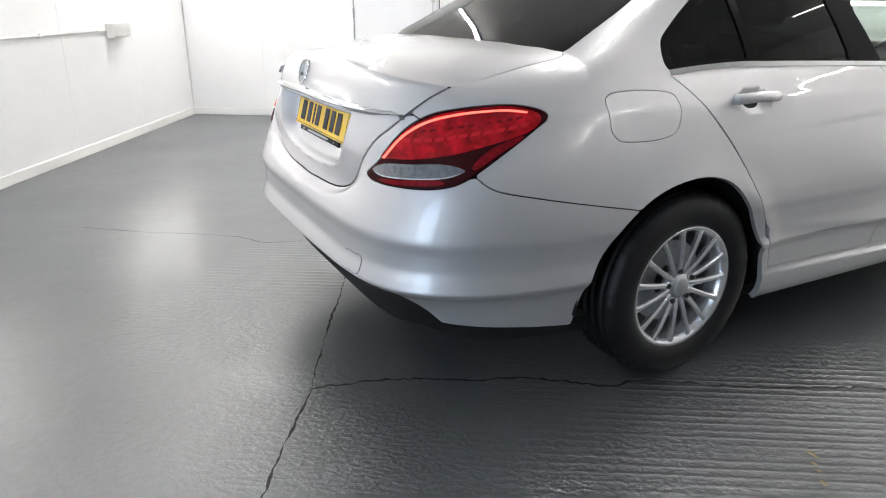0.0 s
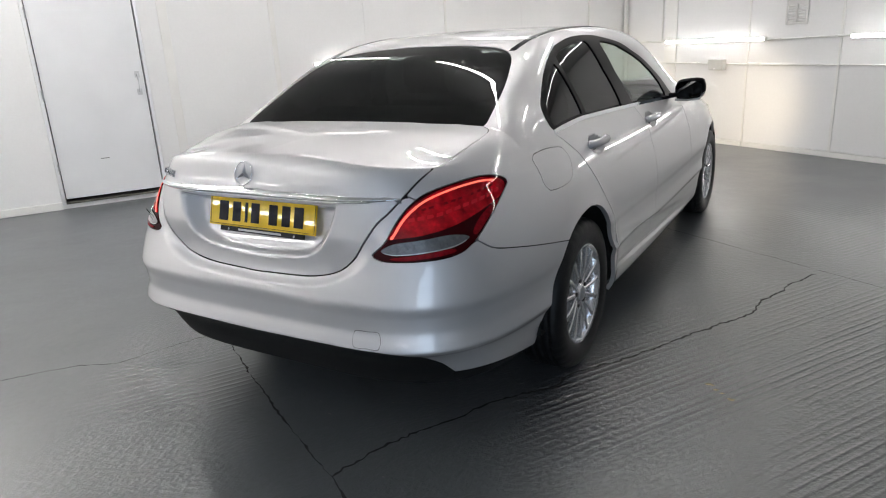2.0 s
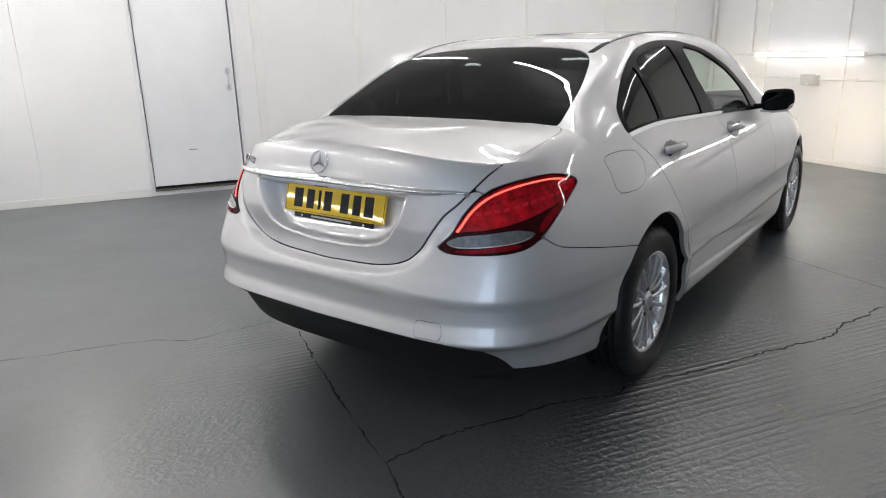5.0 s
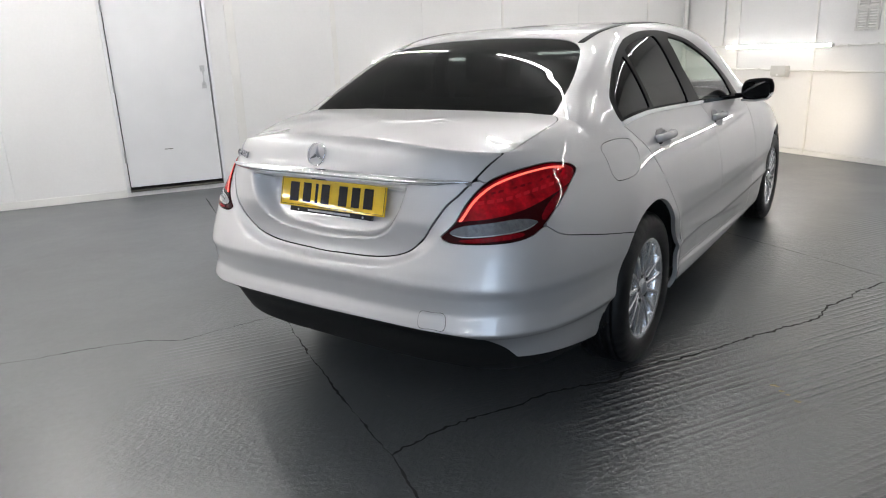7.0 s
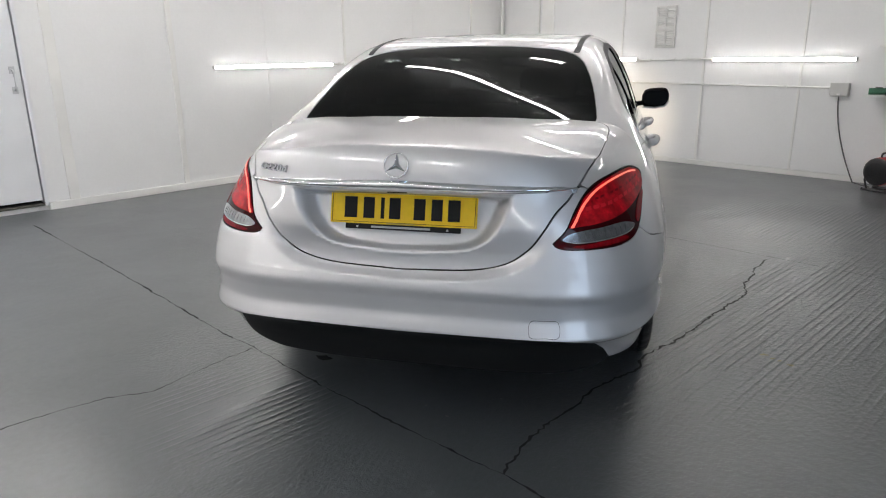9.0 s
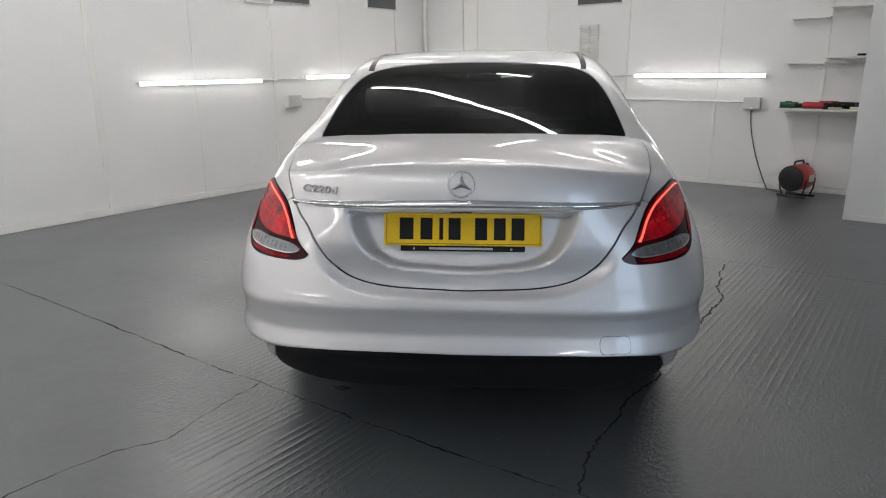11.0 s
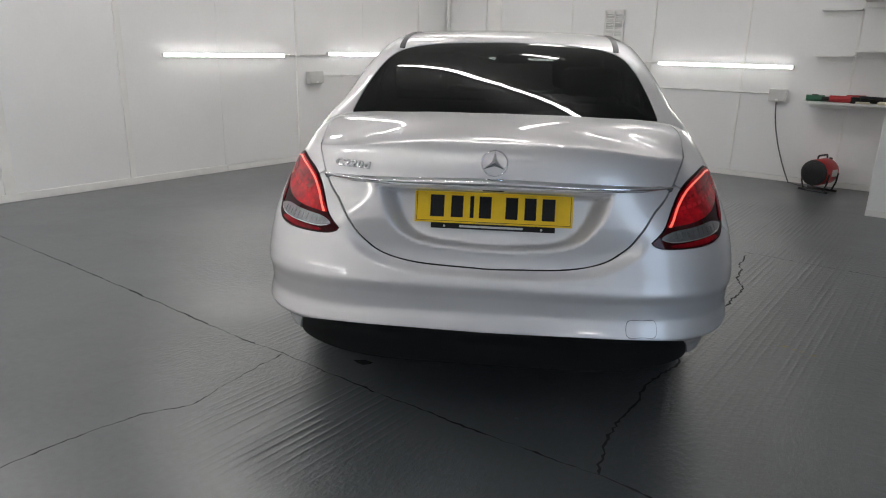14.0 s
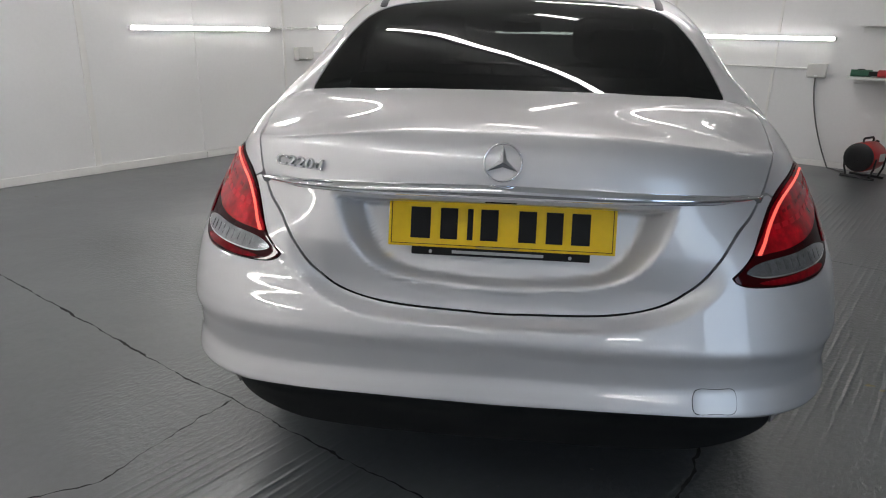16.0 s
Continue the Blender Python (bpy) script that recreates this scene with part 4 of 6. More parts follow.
def patch(chart, rings, du, dv, gap=0.0, lift=0.0, skirt=0.014, sink=None, rounding=0.0):
    """Vertices, faces and corner directions of a panel: the part of a body surface inside its outline, with turned-in edges."""
    outer = np.concatenate([r for sign, r in rings if sign > 0])
    u0, v0 = np.floor((outer.min(0) - 1e-6) / (du, dv)).astype(int) - 1
    u1, v1 = np.ceil((outer.max(0) + 1e-6) / (du, dv)).astype(int) + 1
    gu, gv = np.meshgrid(np.arange(u0, u1 + 1) * du, np.arange(v0, v1 + 1) * dv, indexing="ij")
    shape, pts = gu.shape, np.stack([gu.ravel(), gv.ravel()], -1)
    d, c = region(rings, pts, gap)
    near = np.abs(d) < 0.33 * min(du, dv)
    pts[near] = c[near]
    inner = ((d < 0) & ~near).reshape(shape)
    cell = inner[:-1, :-1] | inner[1:, :-1] | inner[:-1, 1:] | inner[1:, 1:]
    out = (d > 0) & ~near
    for _ in range(2):
        dd, cc = region(rings, pts[out], gap)
        pts[out] = cc
    u, v = pts[:, 0], pts[:, 1]
    nor = outward(chart, u, v)
    if sink is None:
        pos = chart(u, v) + nor * lift
    else:
        def lowered(a, b):
            return chart(a, b) + outward(chart, a, b) * (lift - sink(a, b)[..., None])
        pos, e = lowered(u, v), 2e-3
        n = np.cross(lowered(u + e, v) - lowered(u - e, v), lowered(u, v + e) - lowered(u, v - e))
        n /= np.maximum(np.linalg.norm(n, axis=-1, keepdims=True), 1e-12)
        nor = n * np.where((n * nor).sum(-1, keepdims=True) < 0, -1, 1)
    on_rim = np.zeros(len(pts), bool)
    if rounding:
        if chart is hull:
            far, where, side = rim_height(u) - v, u, np.where(u < 0, -1.0, 1.0)
        elif chart is not top:
            far, where, side = v, np.interp(np.abs(u), _rim[_tail, 0], _s[_tail]), np.where(u < 0, -1.0, 1.0)
        else:
            far, where, side = C_END - np.abs(u), v, np.where(u < 0, -1.0, 1.0)
        w = np.exp(-(far / rounding) ** 2)[:, None]
        nor = nor * (1 - w) + (lip_normal if rounding < 0.02 else rim_normal)(where, side) * w
        nor /= np.maximum(np.linalg.norm(nor, axis=-1, keepdims=True), 1e-9)
        on_rim = far < 0.004
    idx = np.arange(shape[0] * shape[1]).reshape(shape)
    i, j = np.nonzero(cell)
    quads = np.stack([idx[i, j], idx[i + 1, j], idx[i + 1, j + 1], idx[i, j + 1]], -1)
    a, b, cc = pos[quads[:, 0]], pos[quads[:, 2]] - pos[quads[:, 0]], pos[quads[:, 3]] - pos[quads[:, 1]]
    flip = (np.cross(b, cc) * nor[quads].mean(1)).sum(-1) < 0
    quads[flip] = quads[flip][:, ::-1]
    used, inverse = np.unique(quads, return_inverse=True)
    quads = inverse.reshape(quads.shape)
    verts, nor, on_rim = pos[used], nor[used], on_rim[used]
    faces = [tuple(dict.fromkeys(q)) for q in quads.tolist()]
    faces = [f for f in faces if len(f) > 2]
    corners = [nor[k] for f in faces for k in f]
    if skirt:
        edges = set()
        for f in faces:
            edges.update(zip(f, f[1:] + f[:1]))
        rim_edges = [e for e in edges if (e[1], e[0]) not in edges and not (on_rim[e[0]] and on_rim[e[1]])]
        base, ids, extra = len(verts), {}, []
        for e in sorted(rim_edges):
            for k in e:
                if k not in ids:
                    ids[k] = base + len(extra)
                    extra += [verts[k], verts[k] - nor[k] * skirt]
        for p, q in sorted(rim_edges):
            faces.append((ids[p], ids[p] + 1, ids[q] + 1, ids[q]))
            n = np.cross(verts[q] - verts[p], nor[p])
            corners += [n / max(np.linalg.norm(n), 1e-9)] * 4
        verts = np.concatenate([verts, np.array(extra).reshape(-1, 3)])
    return verts, faces, corners


def body_part(name, patches, mat, parent, label=""):
    """One mesh object from one or more patches."""
    verts, faces, corners, base = [], [], [], 0
    for v, f, n in patches:
        verts.append(v)
        faces += [tuple(k + base for k in face) for face in f]
        corners += n
        base += len(v)
    ob = mesh_object(name, np.concatenate(verts).tolist(), faces, mat, parent, label, smooth=True)
    if len(ob.data.loops) == len(corners):
        ob.data.normals_split_custom_set([tuple(n) for n in corners])
    return ob


def up(points):
    """(s, height) points to the lower body's own (s, p)."""
    return [(p[0], float(P_OF_Z(p[1])), *p[2:]) for p in points]


def mirrored(poly):
    return (np.asarray(poly) * (-1, 1))[::-1]


_s = np.linspace(0, S_END, 3000)
_rim = rim(_s)


def s_at(y):
    return float(np.interp(y, _rim[:, 1], _s))


def c_at(x, y):
    """Across-the-top coordinate of a plan point."""
    e = abs(float(np.interp(y, _rim[:, 1], _rim[:, 0])))
    return math.copysign(float(np.interp(min(abs(x) / e, 1), _r, _c)), x)


def c_at_height(y, z):
    s = s_at(y)
    cs = np.linspace(0, C_END, 400)
    zz = top(cs, np.full(400, s))[:, 2]
    return float(np.interp(-z, -zz, cs))


def hull_s(y, z):
    """Distance round the side at height z for a given y."""
    a = np.linspace(0.5, S_END - 0.3, 2500)
    yy = hull(a, np.full(2500, float(P_OF_Z(z))))[:, 1]
    return float(np.interp(y, yy, a))


def on_side(points):
    return up([(hull_s(p[0], p[1]), p[1], *p[2:]) for p in points])


car = thing("car", pose(0, 0, 0), "silver four-door saloon car with tinted rear glass, tail lights lit", "car")

# outlines
LIGHT = loop(up([(0.530, 0.746, 1), (0.57, 0.732), (0.68, 0.731), (0.785, 0.738), (0.855, 0.762), (0.935, 0.830), (0.992, 0.890), (1.015, 0.919), (0.988, 0.941), (0.915, 0.951), (0.80, 0.935), (0.733, 0.907), (0.66, 0.848), (0.598, 0.790)]))
LID_EDGE = [(0.0, 0.652), (0.24, 0.661), (0.36, 0.684), (0.443, 0.724), (0.52, 0.780), (0.60, 0.842), (0.655, 0.877), (0.710, 0.921), (0.765, 0.966)]
SEAM = [(0.878, 0.768), (0.939, 0.736), (1.058, 0.712), (1.248, 0.676), (1.43, 0.641), (1.50, 0.628)]


def curve(points, n=8):
    """An open smooth line through the points."""
    q = [np.array(p[:2], float) for p in points]
    q = [2 * q[0] - q[1]] + q + [2 * q[-1] - q[-2]]
    out = []
    for p0, p1, p2, p3 in zip(q, q[1:], q[2:], q[3:]):
        for j in range(n):
            t = j / n
            out.append(0.5 * (2 * p1 + (p2 - p0) * t + (2 * p0 - 5 * p1 + 4 * p2 - p3) * t * t + (3 * p1 - p0 - 3 * p2 + p3) * t ** 3))
    return out + [q[-2]]


def arch(yc):
    """A wheel opening: an oval above the hub that runs further back than forward."""
    pts = [(0.392, 0.165), (0.382, 0.25), (0.347, 0.373), (0.291, 0.48), (0.217, 0.588), (0.122, 0.677), (0.0, 0.7125), (-0.15, 0.696),
           (-0.272, 0.64), (-0.368, 0.55), (-0.424, 0.45), (-0.438, 0.36), (-0.438, 0.25), (-0.438, 0.165)]
    return np.array([q[:2] for q in on_side([tuple(p[:2]) for p in curve([(yc + a, b) for a, b in pts], 6)])])


ARCH = [arch(1.056), arch(3.896)]
P_TOP = lambda s: float(P_OF_Z(SHOULDER(abs(s))))

# bumper: below the lid, lights and side seams, down to the black valance
lower_edge = up([(1.40, 0.240), (1.2, 0.268), (1.0, 0.292), (0.86, 0.305), (0.772, 0.312), (0.705, 0.385), (0.62, 0.430), (0.40, 0.441), (0.0, 0.437)])


def dense(points):
    q = [np.array(p, float) for p in points]
    out = []
    for a, b in zip(q, q[1:]):
        m = max(1, int(np.linalg.norm(b - a) / 0.02))
        out += [a + (b - a) * k / m for k in range(m)]
    return out + [q[-1]]


def symmetric(half_line):
    """A closed outline from a right half that starts and ends on the middle line."""
    h = np.array(half_line)
    return np.concatenate([h, (h * (-1, 1))[::-1][1:-1]])


rim_s = 0.81
lid_curve = curve(up(LID_EDGE))
low_curve = curve(lower_edge[4:][::-1])[::-1]
below = [q for q in lid_curve if q[1] < P_OF_Z(0.921) - 1e-6]
joint = [np.array(q) for q in up([(0.722, 0.9195), (0.80, 0.85)])]
bumper_half = dense(below + joint + curve(up(SEAM)) + [np.array((1.50, float(P_OF_Z(0.22))))]
                    + [np.array(p[:2]) for p in lower_edge[:4]] + low_curve)
BUMPER = symmetric(bumper_half)
STEP_LINE = symmetric([np.array(q) for q in lid_curve] + [np.array((rim_s, P_TOP(rim_s))), np.array((0.0, 1.3))])


def step_share(v):
    """How deep the lid sits behind the bumper at a height: most at its lower edge."""
    t = np.clip((P_OF_Z(0.80) - v) / (P_OF_Z(0.80) - P_OF_Z(0.652)), 0, 1)
    return 0.042 * t * t * (3 - 2 * t)


def bumper_step(u, v):
    d, c = nearest(STEP_LINE, np.stack([u.ravel(), v.ravel()], -1))
    t = np.clip(1 - d / 0.040, 0, 1)
    return (step_share(c[:, 1]) * t * t * (3 - 2 * t)).reshape(u.shape)


bumper = body_part("rear_bumper", [patch(hull, [(1, BUMPER), (-1, LIGHT), (-1, mirrored(LIGHT)), (-1, ARCH[0]), (-1, mirrored(ARCH[0]))], 0.0125, 0.009, gap=0.0018, skirt=0.02, sink=bumper_step)], SILVER, car)
valance_half = dense([np.array(p[:2]) for p in low_curve[::-1]] + [np.array(p) for p in up([(0.76, 0.290), (0.66, 0.275), (0.55, 0.257), (0.3, 0.250), (0.0, 0.250)])])
body_part("valance", [patch(hull, [(1, symmetric(valance_half))], 0.015, 0.015, gap=0.001, lift=-0.004, skirt=0.05)], BLACK_PLASTIC, car, "matt black lower valance")
tow = loop(up([(0.455, 0.4985), (0.50, 0.501), (0.542, 0.4985), (0.544, 0.452), (0.50, 0.450), (0.453, 0.452)]), 5)
middle = tow.mean(0)
body_part("tow_eye_gap", [patch(hull, [(1, (tow - middle) * (1.025, 1.05) + middle)], 0.008, 0.008, lift=0.0007, skirt=0.001, sink=bumper_step)], LINER, bumper)
body_part("tow_eye_cover", [patch(hull, [(1, tow)], 0.008, 0.008, lift=0.0016, skirt=0.002, sink=bumper_step)], SILVER, bumper, "square towing-eye cover")

# boot lid: rear face with the plate recess, and the deck
glass_low = [(0.0, 0.690), (0.30, 0.690), (0.50, 0.690), (0.612, 0.690)]
GLASS_PTS = [(0.612, 0.690, 1), (0.606, 0.75), (0.597, 0.825), (0.577, 0.945), (0.550, 1.05), (0.520, 1.13), (0.468, 1.195), (0.378, 1.236), (0.2, 1.260), (0.0, 1.266)]
GLASS_HALF = curve([(c_at(p[0], p[1]), s_at(p[1])) for p in glass_low]) + curve([(c_at(p[0], p[1]), s_at(p[1])) for p in GLASS_PTS])
REAR_GLASS = symmetric(dense(GLASS_HALF))
deck_side = [(0.630, 0.30), (0.645, 0.39), (0.657, 0.485), (0.661, 0.56), (0.656, 0.622), (0.639, 0.662), (0.613, 0.680)]
lid_face = symmetric(dense([np.array(p) for p in lid_curve] + [np.array((rim_s, P_TOP(rim_s)))] + [np.array((a, P_TOP(a) + 0.003)) for a in np.linspace(rim_s - 0.002, 0, 60)]))
deck_half = [np.array((0.0, 0.0))] + [np.array((C_END, a)) for a in np.linspace(0.0, rim_s, 60)] + curve([(c_at(x, y), s_at(y)) for x, y in deck_side]) + [np.array((c_at(x, y + 0.0005), s_at(y + 0.0005))) for x, y in glass_low[::-1]]
DECK = symmetric(dense(deck_half))
_tail = _s < 1.3


def tail_edge(x):
    return np.interp(np.abs(x), _rim[_tail, 0], _rim[_tail, 1])


_rise = np.maximum.accumulate(_rim[:, 1]) + 1e-7 * np.arange(len(_s))


def deck_height(x, y):
    edge = rim(np.interp(y, _rise, _s))
    r = np.clip(np.abs(x) / np.maximum(edge[..., 0], 1e-6), 0, 1)
    return edge[..., 2] + (np.maximum(CROWN(y), edge[..., 2]) - edge[..., 2]) * section(r, y)


def deck_top(x, w):
    """The deck over the plan: x across, w metres forward of its back edge."""
    x, w = np.broadcast_arrays(np.asarray(x, float), np.maximum(np.asarray(w, float), 0))
    y = tail_edge(x) + w
    near = np.interp(np.abs(x), _rim[_tail, 0], _rim[_tail, 2]) + CROWN_DECK(0.125 + w) - CROWN_DECK(0.125)
    share = np.clip(w / (0.36 - 0.27 * ease(np.abs(x), 0.40, 0.63)), 0, 1)
    share = share * share * (3 - 2 * share)
    z = near * (1 - share) + deck_height(x, y) * share
    return np.stack([x, y, z], -1)


x_rim = float(np.interp(rim_s, _s, _rim[:, 0]))
plan = [np.array((x, -0.0018)) for x in np.linspace(0, x_rim, 40)] + curve([(x, y - float(tail_edge(x))) for x, y in deck_side]) + [np.array((x, y + 0.0005 - float(tail_edge(x)))) for x, y in glass_low[::-1]]
DECK_PLAN = symmetric(dense(plan))


def s_of(x, z):
    """Distance round the tail at height z for a given x."""
    a = np.linspace(0, 1.2, 900)
    return math.copysign(float(np.interp(abs(x), hull(a, np.full(900, float(P_OF_Z(z))))[:, 0], a)), x)


behind = lambda pts: up([(s_of(p[0], p[1]), p[1], *p[2:]) for p in pts])
RECESS = loop(behind([(-0.388, 0.905, 1), (0.388, 0.905, 1), (0.372, 0.855), (0.340, 0.785), (0.290, 0.735), (0.20, 0.708), (0.0, 0.697), (-0.20, 0.708), (-0.290, 0.735), (-0.340, 0.785), (-0.372, 0.855)]))


WIDE_RECESS = (RECESS - (0, float(P_OF_Z(0.80)))) * 1.16 + (0, float(P_OF_Z(0.80)))


def recess_depth(u, v):
    d, _ = nearest(RECESS, np.stack([u.ravel(), v.ravel()], -1))
    t = np.clip(-d.reshape(u.shape) / 0.034, 0, 1)
    high = np.clip((v - P_OF_Z(0.70)) / (P_OF_Z(0.90) - P_OF_Z(0.70)), 0, 1)
    return t * t * (3 - 2 * t) * (0.052 + 0.036 * high) + step_share(v) * (1 - t)


face = patch(hull, [(1, lid_face)], 0.009, 0.008, gap=0.0030, sink=recess_depth, skirt=0.02, rounding=0.007)
deck = patch(deck_top, [(1, DECK_PLAN)], 0.012, 0.009, gap=0.0018, skirt=0.02, rounding=0.007)
lid = body_part("boot_lid", [face, deck], SILVER, car, "silver boot lid with a plate recess")

# chrome strip over the plate, half round
def strip_round(u, v):
    t = np.clip(np.abs(u) / 0.68, 0, 1)
    mid, half = P_OF_Z(0.926 - 0.013 * t ** 2), 0.0155 - 0.009 * t ** 2
    return 0.010 * np.clip((v - mid) / half, -1, 1) ** 2


strip = loop(up([(-0.70, 0.914), (-0.66, 0.922, 1), (-0.45, 0.934), (0.0, 0.941), (0.45, 0.934), (0.66, 0.922, 1), (0.70, 0.914), (0.60, 0.9065, 1), (0.35, 0.909), (0.0, 0.911), (-0.35, 0.909), (-0.60, 0.9065, 1)]))
body_part("chrome_strip", [patch(hull, [(1, strip)], 0.01, 0.0035, lift=0.013, skirt=0.020, sink=strip_round)], CHROME, lid, "chrome strip with the plate lamps below")
part("boot_switch", box(-0.035, 0.035, 0.060, 0.075, 0.899, 0.907, 0.002), GLOSS_BLACK, lid, "small black boot release")


def number_plate():
    lean = 15.0
    holder = new("number_plate")
    holder.parent = lid
    m = Matrix.Translation((0, 0.1165, 0.833)) @ pose(0, 0, 0, -lean)
    holder.matrix_local = m
    part("plate", box(-0.26, 0.26, -0.003, 0.0, -0.0555, 0.0555, 0.002), YELLOW, holder, "yellow reflective plate")
    e = 0.2535
    for x0, x1, z0, z1 in ((-e, e, 0.0485, 0.050), (-e, e, -0.050, -0.0485), (-e, -e + 0.0015, -0.0485, 0.0485), (e - 0.0015, e, -0.0485, 0.0485)):
        part("border", box(x0, x1, -0.0042, -0.0031, z0, z1), PLATE_BLACK, holder)
    part("backing", box(-0.205, 0.205, 0.0005, 0.008, -0.074, -0.03, 0.002), PLATE_BLACK, holder, "black plate holder with small worn print")
    part("print_bar", box(-0.11, 0.10, -0.0012, 0.0004, -0.0685, -0.0615), GREY_METAL, holder)
    part("print_bar", box(-0.055, 0.045, -0.0042, -0.0031, -0.0535, -0.0505), GOLD_PRINT, holder)
    for x in (-0.16, 0.16):
        part("screw", rod((x, -0.001, -0.066), (x, 0.002, -0.066), 0.004), GREY_METAL, holder)
    widths = [(-0.185, 0.046), (-0.119, 0.040), (-0.070, 0.013), (-0.026, 0.040), (0.061, 0.040), (0.122, 0.038), (0.181, 0.042)]
    for x, wd in widths:
        part("character_bar", box(x - wd / 2, x + wd / 2, -0.0050, -0.0032, -0.036, 0.036, 0.0005), PLATE_BLACK, holder)


number_plate()


def emblem():
    """A chrome ring with three plain tapering bars."""
    ob = new("emblem")
    ob.parent = lid
    ob.matrix_local = Matrix.Translation((0, 0.062, 0.990)) @ pose(0, 0, 0, -18)
    bm = lathe([(0.0385, -0.003), (0.0405, -0.0055), (0.0425, -0.003), (0.0425, 0.006), (0.0385, 0.006)], sides=64, closed=True)
    bmesh.ops.rotate(bm, verts=bm.verts, cent=(0, 0, 0), matrix=Matrix.Rotation(radians(90), 3, "Z"))
    part("ring", bm, CHROME, ob, smooth=True)
    for a in (90, 210, 330):
        w = radians(a)
        t = Vector((math.cos(w), 0, math.sin(w)))
        n2 = Vector((-math.sin(w), 0, math.cos(w)))
        bm = bmesh.new()
        tip, hub = bm.verts.new(t * 0.039), bm.verts.new(Vector((0, -0.007, 0)))
        l, r = bm.verts.new(n2 * 0.0085 + t * 0.004), bm.verts.new(-n2 * 0.0085 + t * 0.004)
        back = bm.verts.new(Vector((0, 0.004, 0)))
        for f in ((hub, l, tip), (hub, tip, r), (back, tip, l), (back, r, tip), (hub, r, back), (hub, back, l)):
            bm.faces.new(f)
        part("point", bm, CHROME, ob)


emblem()


def badge():
    data = bpy.data.curves.new("badge", "FONT")
    data.body, data.size, data.extrude, data.bevel_depth = "C220d", 0.040, 0.0032, 0.0008
    data.space_character = 1.12
    ob = new("badge_text", data)
    me = bpy.data.meshes.new_from_object(ob)
    bpy.data.objects.remove(ob)
    me.transform(Matrix.Diagonal((1.22, 0.85, 1, 1)))
    me.materials.clear()
    me.materials.append(BADGE)
    out = new("badge", me)
    out.parent = lid
    out["label"] = "chrome model badge"
    u, v = np.array([s_of(-0.465, 0.962)]), np.array([float(P_OF_Z(0.962))])
    spot, n = hull(u, v)[0], Vector(outward(hull, u, v)[0])
    right = Vector((0, 0, 1)).cross(n).normalized()
    m = Matrix((right, n.cross(right), n)).transposed().to_4x4()
    out.matrix_local = Matrix.Translation(Vector(spot) + n * 0.003) @ m @ Matrix.Translation((-0.078, -0.013, 0))


badge()

